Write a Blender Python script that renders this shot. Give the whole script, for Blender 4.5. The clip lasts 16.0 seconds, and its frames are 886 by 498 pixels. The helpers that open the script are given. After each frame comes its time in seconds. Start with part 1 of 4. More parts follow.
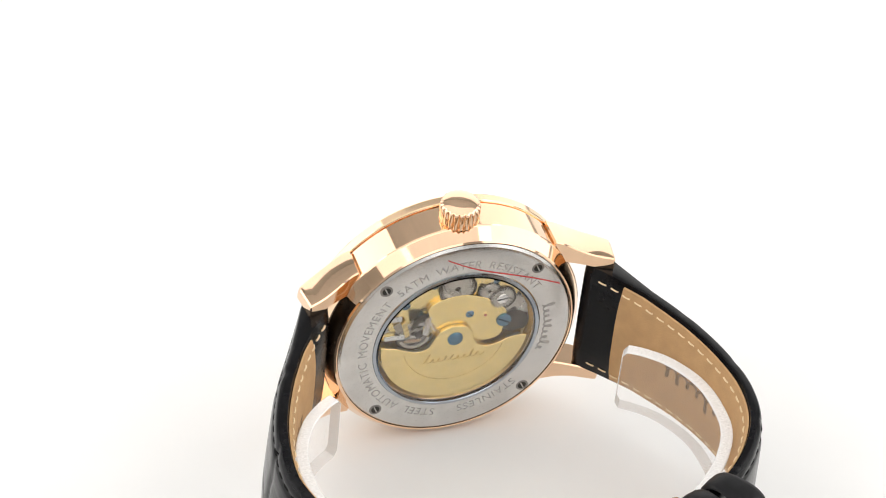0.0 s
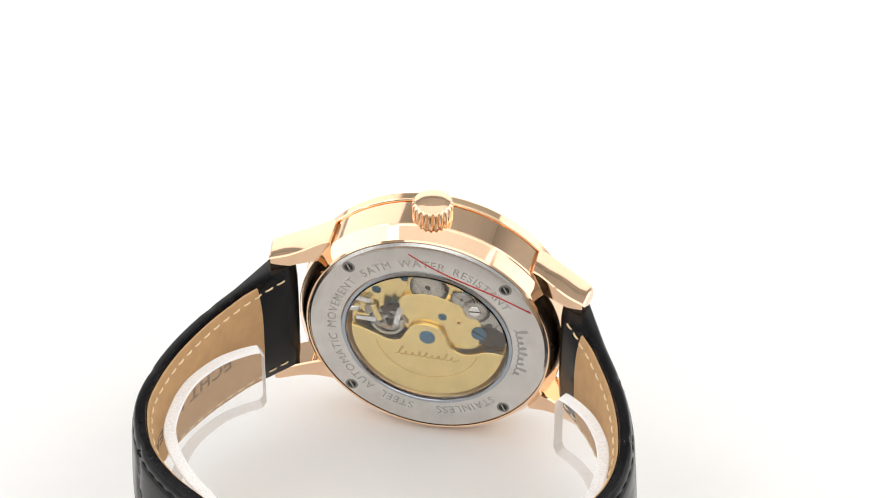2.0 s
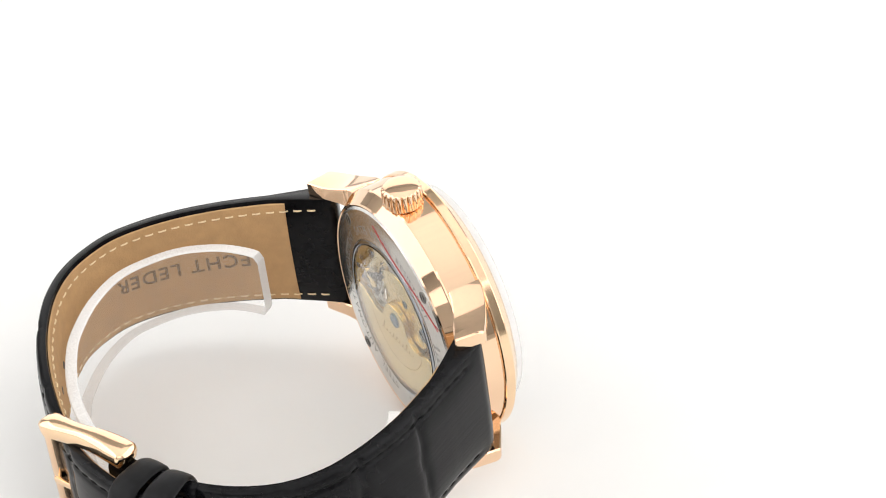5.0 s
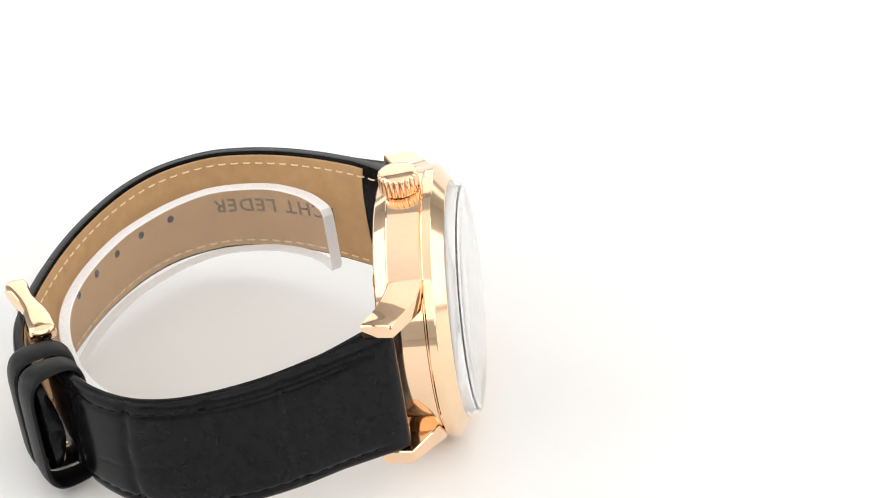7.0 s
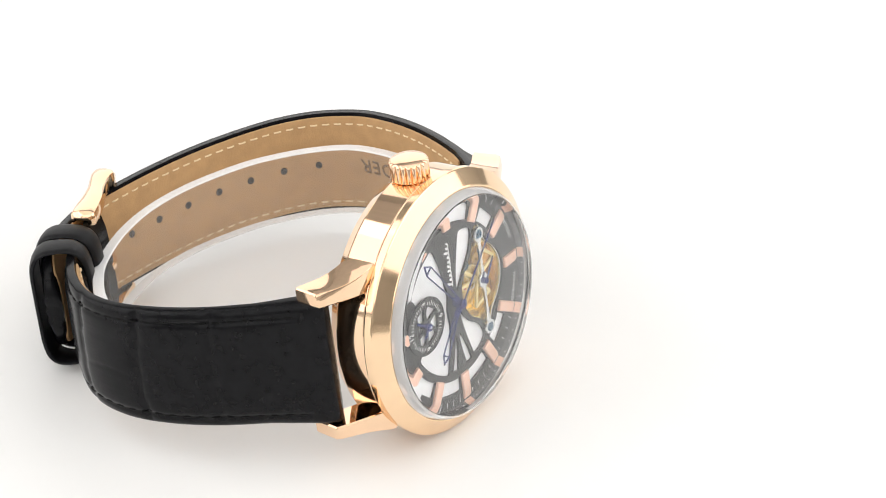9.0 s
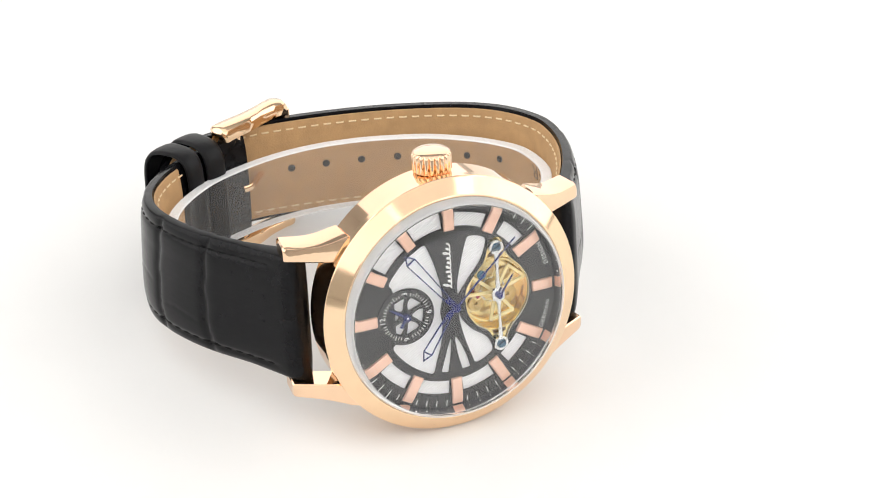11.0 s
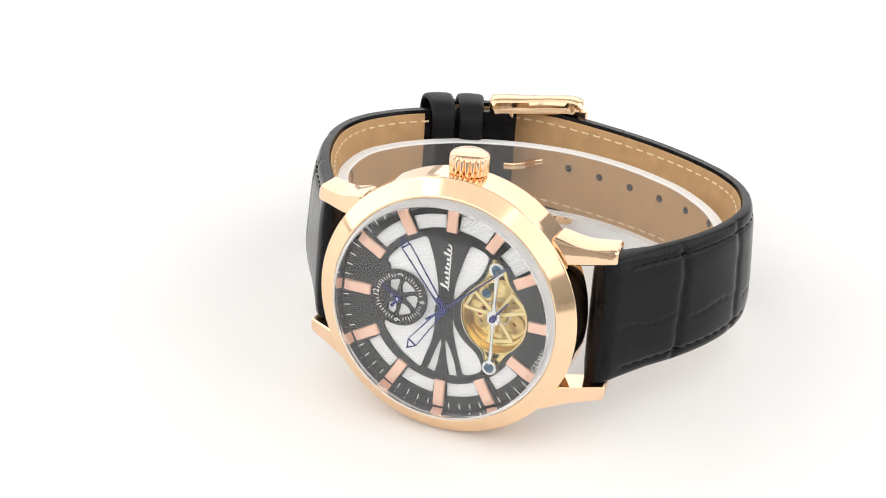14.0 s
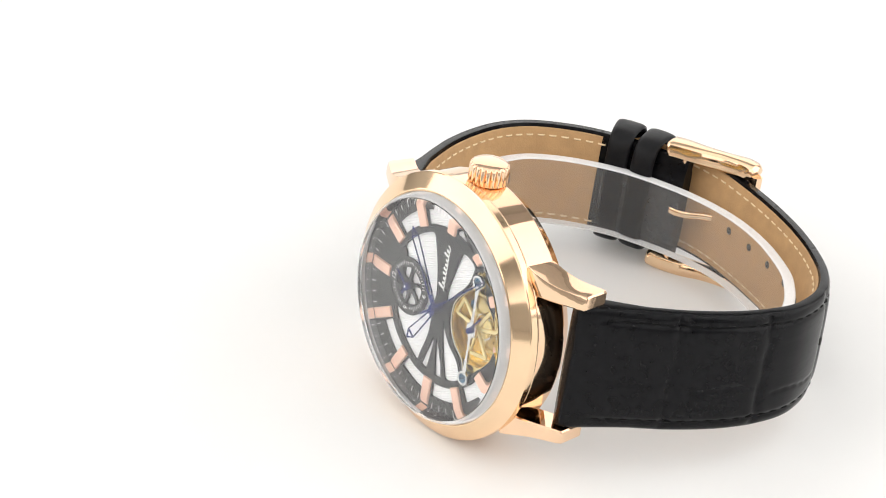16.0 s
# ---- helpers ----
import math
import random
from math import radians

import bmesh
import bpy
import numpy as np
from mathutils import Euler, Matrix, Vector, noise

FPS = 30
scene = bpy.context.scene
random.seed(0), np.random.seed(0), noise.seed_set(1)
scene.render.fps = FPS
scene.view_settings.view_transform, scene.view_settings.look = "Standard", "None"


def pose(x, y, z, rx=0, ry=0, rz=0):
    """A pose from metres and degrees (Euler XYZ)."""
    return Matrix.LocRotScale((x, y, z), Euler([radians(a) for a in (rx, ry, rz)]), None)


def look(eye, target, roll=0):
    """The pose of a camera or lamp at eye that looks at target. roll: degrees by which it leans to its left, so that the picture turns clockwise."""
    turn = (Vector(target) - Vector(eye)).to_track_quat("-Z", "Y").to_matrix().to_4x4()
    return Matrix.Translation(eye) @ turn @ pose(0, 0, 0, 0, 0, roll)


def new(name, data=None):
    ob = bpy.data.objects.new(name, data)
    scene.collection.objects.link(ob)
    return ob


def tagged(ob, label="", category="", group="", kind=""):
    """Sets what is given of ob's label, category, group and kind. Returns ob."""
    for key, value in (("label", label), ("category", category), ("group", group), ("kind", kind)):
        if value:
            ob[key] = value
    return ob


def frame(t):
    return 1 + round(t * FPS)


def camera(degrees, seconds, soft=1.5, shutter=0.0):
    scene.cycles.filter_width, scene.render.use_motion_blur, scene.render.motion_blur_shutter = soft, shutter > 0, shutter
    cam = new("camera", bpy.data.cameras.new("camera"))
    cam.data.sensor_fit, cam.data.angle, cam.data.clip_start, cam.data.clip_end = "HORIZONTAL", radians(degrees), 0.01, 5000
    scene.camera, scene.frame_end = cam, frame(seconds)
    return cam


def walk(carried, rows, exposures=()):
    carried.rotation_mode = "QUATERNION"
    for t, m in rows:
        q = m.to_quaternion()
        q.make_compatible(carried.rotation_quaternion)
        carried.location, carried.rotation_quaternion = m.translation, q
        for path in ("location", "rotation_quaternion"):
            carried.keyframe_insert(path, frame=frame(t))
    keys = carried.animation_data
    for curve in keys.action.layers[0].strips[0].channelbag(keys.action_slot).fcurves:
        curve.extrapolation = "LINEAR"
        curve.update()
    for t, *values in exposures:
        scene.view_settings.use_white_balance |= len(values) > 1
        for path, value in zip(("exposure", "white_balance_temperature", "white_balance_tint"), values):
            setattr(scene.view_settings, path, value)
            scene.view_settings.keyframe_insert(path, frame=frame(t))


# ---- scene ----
MM = 0.001
AXIS_OFFSET = (0.00062, 0.00818)      # the watch's origin from the turning axis
REST = 0.01965                        # height of the watch's origin over the table
LEAN = -9.04                          # the watch leans back on its strap

# ---- camera ----
cam = camera(17.0, 16.0, soft=1.0)
EYE = Vector((-0.0004, -0.37735, 0.25278 + REST))
DOWN = radians(32.645)
STAND = look(EYE, EYE + Vector((0, math.cos(DOWN), -math.sin(DOWN))), 1.67)
walk(cam, [(0.0, STAND), (16.0, STAND)])

# turning table: seconds, degrees
TURN = [(0.0, 198.07), (0.5, 190.26), (1.0, 182.47), (1.5, 174.55), (2.0, 166.94), (2.5, 159.31), (3.0, 151.05), (3.5, 142.22), (4.0, 134.09), (4.5, 126.1),
        (5.0, 118.1), (5.5, 110.1), (6.0, 102.1), (6.5, 94.14), (7.0, 86.16), (7.5, 78.23), (8.0, 70.74), (8.5, 63.14), (9.0, 55.19), (9.5, 47.2), (10.0, 39.2), (10.5, 31.2),
        (11.0, 23.2), (11.5, 15.19), (12.0, 7.42), (12.5, 0.0), (13.0, -7.46), (13.5, -15.02), (14.0, -22.63), (14.5, -30.45), (15.0, -38.21), (15.5, -45.78), (16.0, -53.37)]


def turned(angle):
    return pose(0, 0, 0, 0, 0, angle) @ Matrix.Translation((*AXIS_OFFSET, REST)) @ pose(0, 0, 0, 0, 0, 1.5) @ pose(0, 0, 0, LEAN, 0, 0) @ pose(0, 0, 0, 0, -0.6, 0)


# ---- light ----
scene.view_settings.exposure = -0.03
world = bpy.data.worlds.new("world")
world.use_nodes = True
world.node_tree.nodes["Background"].inputs[0].default_value = (1.0, 0.99, 0.975, 1)
world.node_tree.nodes["Background"].inputs[1].default_value = 0.25
scene.world = world


def softbox(name, eye, target, sx, sy, power, colour=(1.0, 0.99, 0.978)):
    data = bpy.data.lights.new(name, "AREA")
    data.shape, data.size, data.size_y, data.energy, data.color = "RECTANGLE", sx, sy, power, colour
    ob = new(name, data)
    ob.matrix_world = look(eye, target)
    return ob


# added panel with no known lamp behind it, imitates dim light off the ceiling
softbox("overhead_fill", (0.0, -0.35, 1.55), (0, -0.35, 0), 3.2, 2.2, 16)
softbox("softbox_west", (-1.45, -0.1, 0.75), (0, 0, 0.1), 2.2, 1.5, 16)
softbox("softbox_east", (1.45, -0.1, 0.75), (0, 0, 0.1), 2.2, 1.5, 16)
softbox("softbox_back", (0.0, 1.85, 0.8), (0, 0, 0.1), 3.2, 1.45, 16)
# added fill from the camera side, brightens dial and lining
softbox("front_fill", (0.0, -1.7, 1.1), (0, 0, 0.1), 2.6, 1.2, 12)


# ---- materials ----
def material(name, colour, rough=0.5, metal=0.0, grain=0.0, grain_scale=900.0, bump=0.0, bump_scale=1500.0, coat=0.0, spec=0.5, rough_var=0.0):
    mat = bpy.data.materials.new(name)
    mat.use_nodes = True
    nodes, links = mat.node_tree.nodes, mat.node_tree.links
    b = nodes["Principled BSDF"]
    b.inputs["Base Color"].default_value = (*colour, 1)
    b.inputs["Roughness"].default_value = rough
    b.inputs["Metallic"].default_value = metal
    b.inputs["Coat Weight"].default_value = coat
    b.inputs["Specular IOR Level"].default_value = spec
    tc = nodes.new("ShaderNodeTexCoord")
    if grain or rough_var:
        n = nodes.new("ShaderNodeTexNoise")
        n.inputs["Scale"].default_value = grain_scale
        n.inputs["Detail"].default_value = 6
        links.new(tc.outputs["Object"], n.inputs["Vector"])
        if grain:
            ramp = nodes.new("ShaderNodeValToRGB")
            ramp.color_ramp.elements[0].position, ramp.color_ramp.elements[1].position = 0.3, 0.7
            ramp.color_ramp.elements[0].color = (*[v * (1 - grain) for v in colour], 1)
            ramp.color_ramp.elements[1].color = (*[min(1, v * (1 + grain)) for v in colour], 1)
            links.new(n.outputs["Fac"], ramp.inputs["Fac"])
            links.new(ramp.outputs["Color"], b.inputs["Base Color"])
        if rough_var:
            r = nodes.new("ShaderNodeMapRange")
            r.inputs["To Min"].default_value, r.inputs["To Max"].default_value = max(0, rough - rough_var), rough + rough_var
            links.new(n.outputs["Fac"], r.inputs["Value"])
            links.new(r.outputs["Result"], b.inputs["Roughness"])
    if bump:
        n2 = nodes.new("ShaderNodeTexNoise")
        n2.inputs["Scale"].default_value = bump_scale
        n2.inputs["Detail"].default_value = 4
        links.new(tc.outputs["Object"], n2.inputs["Vector"])
        bp = nodes.new("ShaderNodeBump")
        bp.inputs["Strength"].default_value = bump
        bp.inputs["Distance"].default_value = 0.0002
        links.new(n2.outputs["Fac"], bp.inputs["Height"])
        links.new(bp.outputs["Normal"], b.inputs["Normal"])
    return mat


ROSE = material("rose_gold", (0.93, 0.675, 0.44), 0.10, 1.0, grain=0.03, grain_scale=250, rough_var=0.03)
ROSE_POLISHED = material("rose_gold_polished", (0.92, 0.65, 0.44), 0.055, 1.0, grain=0.02, grain_scale=250, rough_var=0.02)
ROSE_SATIN = material("rose_gold_satin", (0.90, 0.58, 0.44), 0.30, 0.45, rough_var=0.05)
STEEL = material("brushed_steel", (0.47, 0.46, 0.445), 0.33, 1.0, grain=0.10, grain_scale=300, bump=0.08, bump_scale=2500, rough_var=0.08)
def brushed_round(mat):
    """Turns the sheen round the dial's axis."""
    nodes, links = mat.node_tree.nodes, mat.node_tree.links
    t = nodes.new("ShaderNodeTangent")
    t.direction_type, t.axis = "RADIAL", "Y"
    nodes["Principled BSDF"].inputs["Anisotropic"].default_value = 0.75
    links.new(t.outputs["Tangent"], nodes["Principled BSDF"].inputs["Tangent"])


def creased(mat):
    """Draws the relief out along the strap."""
    nodes, links = mat.node_tree.nodes, mat.node_tree.links
    tc = next(n for n in nodes if n.type == "TEX_COORD")
    relief = next(n for n in nodes if n.type == "BUMP").inputs["Height"].links[0].from_node
    mp = nodes.new("ShaderNodeMapping")
    mp.inputs["Scale"].default_value = (0.45, 0.45, 4.0)
    links.new(tc.outputs["Object"], mp.inputs["Vector"])
    links.new(mp.outputs["Vector"], relief.inputs["Vector"])


STEEL_RING = material("round_brushed_steel", (0.66, 0.65, 0.63), 0.2, 1.0, grain=0.08, grain_scale=300, bump=0.06, bump_scale=2500)
brushed_round(STEEL_RING)
STEEL_BLUE = material("bluish_steel", (0.42, 0.46, 0.51), 0.2, 1.0, rough_var=0.05)
STEEL_GEAR = material("gear_steel", (0.47, 0.45, 0.41), 0.28, 1.0, grain=0.15, grain_scale=500, rough_var=0.08)
STEEL_ENGRAVED = material("shaded_engraving", (0.42, 0.41, 0.395), 0.3, 1.0, rough_var=0.05)
STEEL_DARK = material("engraved_steel", (0.27, 0.26, 0.25), 0.42, 1.0, rough_var=0.08)
STEEL_POLISHED = material("polished_steel", (0.75, 0.75, 0.74), 0.12, 1.0, rough_var=0.05)
BRASS = material("gilt_brass", (0.84, 0.66, 0.29), 0.24, 1.0, grain=0.06, grain_scale=600, rough_var=0.08)
SPOKE = material("pale_gilt", (0.92, 0.76, 0.36), 0.30, 0.35, grain=0.04, grain_scale=600, rough_var=0.06)
# gilt brass with shade mixed into its colour, for deep parts and grooves
BRASS_DARK = material("shaded_brass", (0.64, 0.45, 0.17), 0.35, 1.0, grain=0.25, grain_scale=500, rough_var=0.1)
BLUE = material("blued_steel", (0.022, 0.035, 0.19), 0.25, 0.8, rough_var=0.06)
BLUE_SCREW = material("blued_screw", (0.06, 0.16, 0.26), 0.25, 0.9, rough_var=0.06)
LEATHER = material("black_leather", (0.005, 0.005, 0.006), 0.2, 0.0, spec=0.15, grain=0.35, grain_scale=700, bump=0.11, bump_scale=420, rough_var=0.06)
creased(LEATHER)
LEATHER_MATTE = material("matte_black_leather", (0.006, 0.006, 0.007), 0.42, 0.0, spec=0.18, grain=0.35, grain_scale=600, bump=0.3, bump_scale=500, rough_var=0.08)
LINING = material("tan_lining", (0.49, 0.295, 0.135), 0.75, 0.0, grain=0.08, grain_scale=450, bump=0.35, bump_scale=3500)
THREAD_TAN = material("cream_thread", (0.74, 0.58, 0.36), 0.8, grain=0.1, grain_scale=3000)
THREAD_BLACK = material("black_thread", (0.006, 0.006, 0.006), 0.7, spec=0.08, grain=0.3, grain_scale=3000)
DIAL_BLACK = material("black_lacquer", (0.016, 0.016, 0.018), 0.38, spec=0.3, grain=0.15, grain_scale=900)
FLANGE = material("grey_flange", (0.06, 0.06, 0.065), 0.3, grain=0.15, grain_scale=900)
EDGE_WHITENER = material("edge_whitener", (0.82, 0.82, 0.81), 0.4, grain=0.03)
WHITE_PRINT = material("white_print", (0.85, 0.85, 0.84), 0.5, grain=0.04)
HOLE = material("hole_shade", (0.018, 0.014, 0.011), 0.5, grain=0.2)
# shade put into colour, for the depths and dark reflections of the movement
SHADE_BROWN = material("brown_shade", (0.035, 0.022, 0.012), 0.5, grain=0.3)
DARK = material("black_screw_and_slot_shade", (0.010, 0.009, 0.008), 0.6, grain=0.2)
RED = material("red_line", (0.55, 0.03, 0.03), 0.4, grain=0.1)
STAMP = material("stamped_ink", (0.19, 0.115, 0.055), 0.75, grain=0.3, grain_scale=1500)
RUBY = material("ruby_jewel", (0.45, 0.03, 0.08), 0.15, coat=0.5)
PAPER = material("white_table", (0.85, 0.845, 0.835), 0.6, grain=0.012, grain_scale=40, bump=0.05, bump_scale=900)
WALL = material("pale_wall", (0.62, 0.617, 0.61), 0.8, grain=0.02, grain_scale=6)
REFLECTED_FLOOR = material("dark_reflected_floor", (0.27, 0.26, 0.245), 0.55, grain=0.12, grain_scale=30, bump=0.05, bump_scale=400)
CEILING = material("white_ceiling", (0.78, 0.775, 0.765), 0.85, grain=0.04, grain_scale=6)


def guilloche():
    mat = material("silver_guilloche", (0.97, 0.97, 0.965), 0.4, 0.0, grain=0.05, grain_scale=500)
    nodes, links = mat.node_tree.nodes, mat.node_tree.links
    tc = nodes.new("ShaderNodeTexCoord")
    w = nodes.new("ShaderNodeTexWave")
    w.wave_type, w.bands_direction = "BANDS", "Z"
    w.inputs["Scale"].default_value = 900
    w.inputs["Distortion"].default_value = 6
    w.inputs["Detail"].default_value = 0
    w.inputs["Detail Scale"].default_value = 0.25
    mp = nodes.new("ShaderNodeMapping")
    mp.inputs["Rotation"].default_value = (0, radians(28), 0)
    links.new(tc.outputs["Object"], mp.inputs["Vector"])
    links.new(mp.outputs["Vector"], w.inputs["Vector"])
    bp = nodes.new("ShaderNodeBump")
    bp.inputs["Strength"].default_value = 0.7
    bp.inputs["Distance"].default_value = 0.0001
    links.new(w.outputs["Fac"], bp.inputs["Height"])
    links.new(bp.outputs["Normal"], nodes["Principled BSDF"].inputs["Normal"])
    return mat


def clear(name, ior, rough, colour=(1, 1, 1)):
    mat = bpy.data.materials.new(name)
    mat.use_nodes = True
    b = mat.node_tree.nodes["Principled BSDF"]
    b.inputs["Base Color"].default_value = (*colour, 1)
    b.inputs["Transmission Weight"].default_value = 1.0
    b.inputs["Roughness"].default_value = rough
    b.inputs["IOR"].default_value = ior
    return mat


def striped():
    """Brass with broad polished stripes."""
    mat = material("striped_brass", (0.84, 0.66, 0.29), 0.26, 1.0, grain=0.05, grain_scale=500)
    nodes, links = mat.node_tree.nodes, mat.node_tree.links
    tc = nodes.new("ShaderNodeTexCoord")
    w = nodes.new("ShaderNodeTexWave")
    w.bands_direction, w.wave_profile = "X", "SAW"
    w.inputs["Scale"].default_value = 105
    w.inputs["Distortion"].default_value = 0.15
    links.new(tc.outputs["Object"], w.inputs["Vector"])
    bp = nodes.new("ShaderNodeBump")
    bp.inputs["Strength"].default_value = 0.8
    bp.inputs["Distance"].default_value = 0.00025
    links.new(w.outputs["Fac"], bp.inputs["Height"])
    links.new(bp.outputs["Normal"], nodes["Principled BSDF"].inputs["Normal"])
    return mat


ROTOR_BRASS = striped()
SILVER = guilloche()
GLASS = clear("crystal_glass", 1.52, 0.0)


def hazy(name, haze):
    """Clear surface with a milky veil: soft plastic, or the crystal edge's painted reflection."""
    mat = bpy.data.materials.new(name)
    mat.use_nodes = True
    nodes, links = mat.node_tree.nodes, mat.node_tree.links
    b = nodes["Principled BSDF"]
    b.inputs["Base Color"].default_value = (0.95, 0.95, 0.95, 1)
    b.inputs["Roughness"].default_value = 0.22
    t = nodes.new("ShaderNodeBsdfTransparent")
    t.inputs["Color"].default_value = (1.0, 1.0, 1.0, 1)
    n = nodes.new("ShaderNodeTexNoise")
    n.inputs["Scale"].default_value = 180
    r = nodes.new("ShaderNodeMapRange")
    r.inputs["To Min"].default_value, r.inputs["To Max"].default_value = haze * 0.7, haze * 1.3
    mix = nodes.new("ShaderNodeMixShader")
    links.new(n.outputs["Fac"], r.inputs["Value"])
    links.new(r.outputs["Result"], mix.inputs["Fac"])
    links.new(t.outputs["BSDF"], mix.inputs[1])
    links.new(b.outputs["BSDF"], mix.inputs[2])
    links.new(mix.outputs["Shader"], nodes["Material Output"].inputs["Surface"])
    return mat


PLASTIC = hazy("clear_plastic", 0.06)
CRYSTAL_EDGE = hazy("whitened_crystal_edge", 0.34)
PLASTIC_RIM = hazy("clear_plastic_edge", 0.66)


# ---- mesh tools ----
def part(name, bm, mat, parent, label="", smooth=0, kind=""):
    """Links a bmesh as one mesh under a thing or part. smooth: angle in degrees under which edges shade smooth."""
    me = bpy.data.meshes.new(name)
    if smooth:
        for f in bm.faces:
            f.smooth = True
        for e in bm.edges:
            if len(e.link_faces) == 2 and e.calc_face_angle(0) > radians(smooth):
                e.smooth = False
    bm.to_mesh(me)
    bm.free()
    me.materials.append(mat)
    ob = new(name, me)
    ob.parent = parent
    return tagged(ob, label=label, kind=kind)


def scaled(bm):
    bmesh.ops.scale(bm, vec=(MM, MM, MM), verts=bm.verts)
    bmesh.ops.recalc_face_normals(bm, faces=bm.faces)
    return bm


def skin(bm, loops, closed=True, caps=True, ring=False):
    """Bridges loops of points into a surface; returns the vertex rows."""
    rows = [[bm.verts.new(p) for p in loop] for loop in loops]
    n = len(rows[0])
    pairs = list(zip(rows, rows[1:])) + ([(rows[-1], rows[0])] if ring else [])
    for a, b in pairs:
        for i in range(n if closed else n - 1):
            j = (i + 1) % n
            bm.faces.new((a[i], a[j], b[j], b[i]))
    if caps and closed and not ring:
        bm.faces.new(rows[0][::-1])
        bm.faces.new(rows[-1])
    return rows


def lathe(profile, seg=128, closed=True, centre=(0, 0), wobble=None):
    """Turns a profile of (radius, y) round the y axis; a closed profile makes a ring."""
    bm = bmesh.new()
    loops = []
    for k in range(seg):
        a = 2 * math.pi * k / seg
        loops.append([(centre[0] + r * math.sin(a), y, centre[1] + r * math.cos(a)) for r, y in profile])
    skin(bm, loops, closed=closed, ring=True)
    bmesh.ops.remove_doubles(bm, verts=bm.verts, dist=1e-5)
    return scaled(bm)


def disc(r, y0, y1, centre=(0, 0), seg=32, bevel=0.08):
    return lathe([(0, y0), (r - bevel, y0), (r, y0 + bevel * (1 if y1 > y0 else -1)), (r, y1), (0, y1)], seg, closed=False, centre=centre)


def front(u, v, w):
    return (u, -w, v)


def back(u, v, w):
    return (-u, w, v)


def from_curve(data, place):
    """The filled curve as a bmesh, each point put by place(u, v, w) in mm."""
    ob = new("outline", data)
    dg = bpy.context.evaluated_depsgraph_get()
    me = bpy.data.meshes.new_from_object(ob.evaluated_get(dg))
    bm = bmesh.new()
    bm.from_mesh(me)
    for v in bm.verts:
        v.co = place(*v.co)
    bpy.data.objects.remove(ob)
    bpy.data.meshes.remove(me)
    bpy.data.curves.remove(data)
    return scaled(bm)


def plate(outlines, y, thick, facing=front, bevel=0.04):
    """A flat plate with openings (even-odd), its face at depth y, from outlines of (u, v)."""
    data = bpy.data.curves.new("outline", "CURVE")
    data.dimensions, data.fill_mode, data.extrude = "2D", "BOTH", thick / 2
    data.bevel_depth, data.bevel_resolution, data.offset = bevel, 0, -bevel
    for line in outlines:
        s = data.splines.new("POLY")
        s.points.add(len(line) - 1)
        for p, (u, v) in zip(s.points, line):
            p.co = (u, v, 0, 1)
        s.use_cyclic_u = True
    sign = 1 if facing is front else -1
    return from_curve(data, lambda u, v, w: tuple(a + b for a, b in zip(facing(u, v, w), (0, y + sign * thick / 2, 0))))


def lettering(text, size, place, thick=0.04, spacing=1.0, bold=0.0):
    data = bpy.data.curves.new("words", "FONT")
    data.body, data.size, data.extrude, data.resolution_u, data.offset = text, size, thick, 3, bold
    data.align_x, data.align_y, data.space_character = "CENTER", "CENTER", spacing
    return from_curve(data, place)


def ribbon(line, half, place):
    """A thin raised stroke of half width half along the line, put by place(u, v, w)."""
    loops = []
    for i, p in enumerate(line):
        d = Vector(line[min(i + 1, len(line) - 1)]) - Vector(line[max(i - 1, 0)])
        n = Vector((-d.y, d.x)).normalized() * half
        loops.append([place(p[0] + n.x * q, p[1] + n.y * q, w) for q, w in ((-1, 0), (1, 0), (1, 0.05), (-1, 0.05))])
    bm = bmesh.new()
    skin(bm, loops)
    return scaled(bm)


def smooth_line(points, n, cyclic=False):
    """Catmull-Rom through the points."""
    out, m = [], len(points)
    for i in range(m if cyclic else m - 1):
        if cyclic:
            p = [points[(i + k) % m] for k in (-1, 0, 1, 2)]
        else:
            p = [points[min(max(i + k, 0), m - 1)] for k in (-1, 0, 1, 2)]
        for j in range(n):
            t = j / n
            out.append(tuple(0.5 * (2 * b + (c - a) * t + (2 * a - 5 * b + 4 * c - d) * t * t + (3 * b - a - 3 * c + d) * t ** 3)
                             for a, b, c, d in zip(*p)))
    if not cyclic:
        out.append(tuple(points[-1]))
    return out


def circle(r, n=96, centre=(0, 0), start=0.0, end=360.0):
    full = abs(end - start) >= 360
    return [(centre[0] + r * math.sin(radians(start + (end - start) * k / (n if full else n - 1))),
             centre[1] + r * math.cos(radians(start + (end - start) * k / (n if full else n - 1)))) for k in range(n)]


def arc_band(r0, r1, a0, a1, n=14, centre=(0, 0)):
    return circle(r0, n, centre, a0, a1) + circle(r1, n, centre, a0, a1)[::-1]


class Path:
    """A line in the plan, walked by its length in mm."""

    def __init__(self, points):
        self.p = [Vector(q) for q in smooth_line(points, 24)]
        self.s = [0.0]
        for a, b in zip(self.p, self.p[1:]):
            self.s.append(self.s[-1] + (b - a).length)
        self.length = self.s[-1]

    def at(self, s):
        """Place and outward normal at length s."""
        s = min(max(s, 0.0), self.length)
        i = min(int(np.searchsorted(self.s, s, side="right")) - 1, len(self.p) - 2)
        d = self.p[i + 1] - self.p[i]
        place = self.p[i] + d * ((s - self.s[i]) / max(d.length, 1e-9))
        a, b = self.p[max(i - 6, 0)], self.p[min(i + 7, len(self.p) - 1)]
        t = (b - a).normalized()
        return place, Vector((t.y, -t.x))

    def nearest(self, x, y):
        return self.s[min(range(len(self.p)), key=lambda i: (self.p[i] - Vector((x, y))).length)]


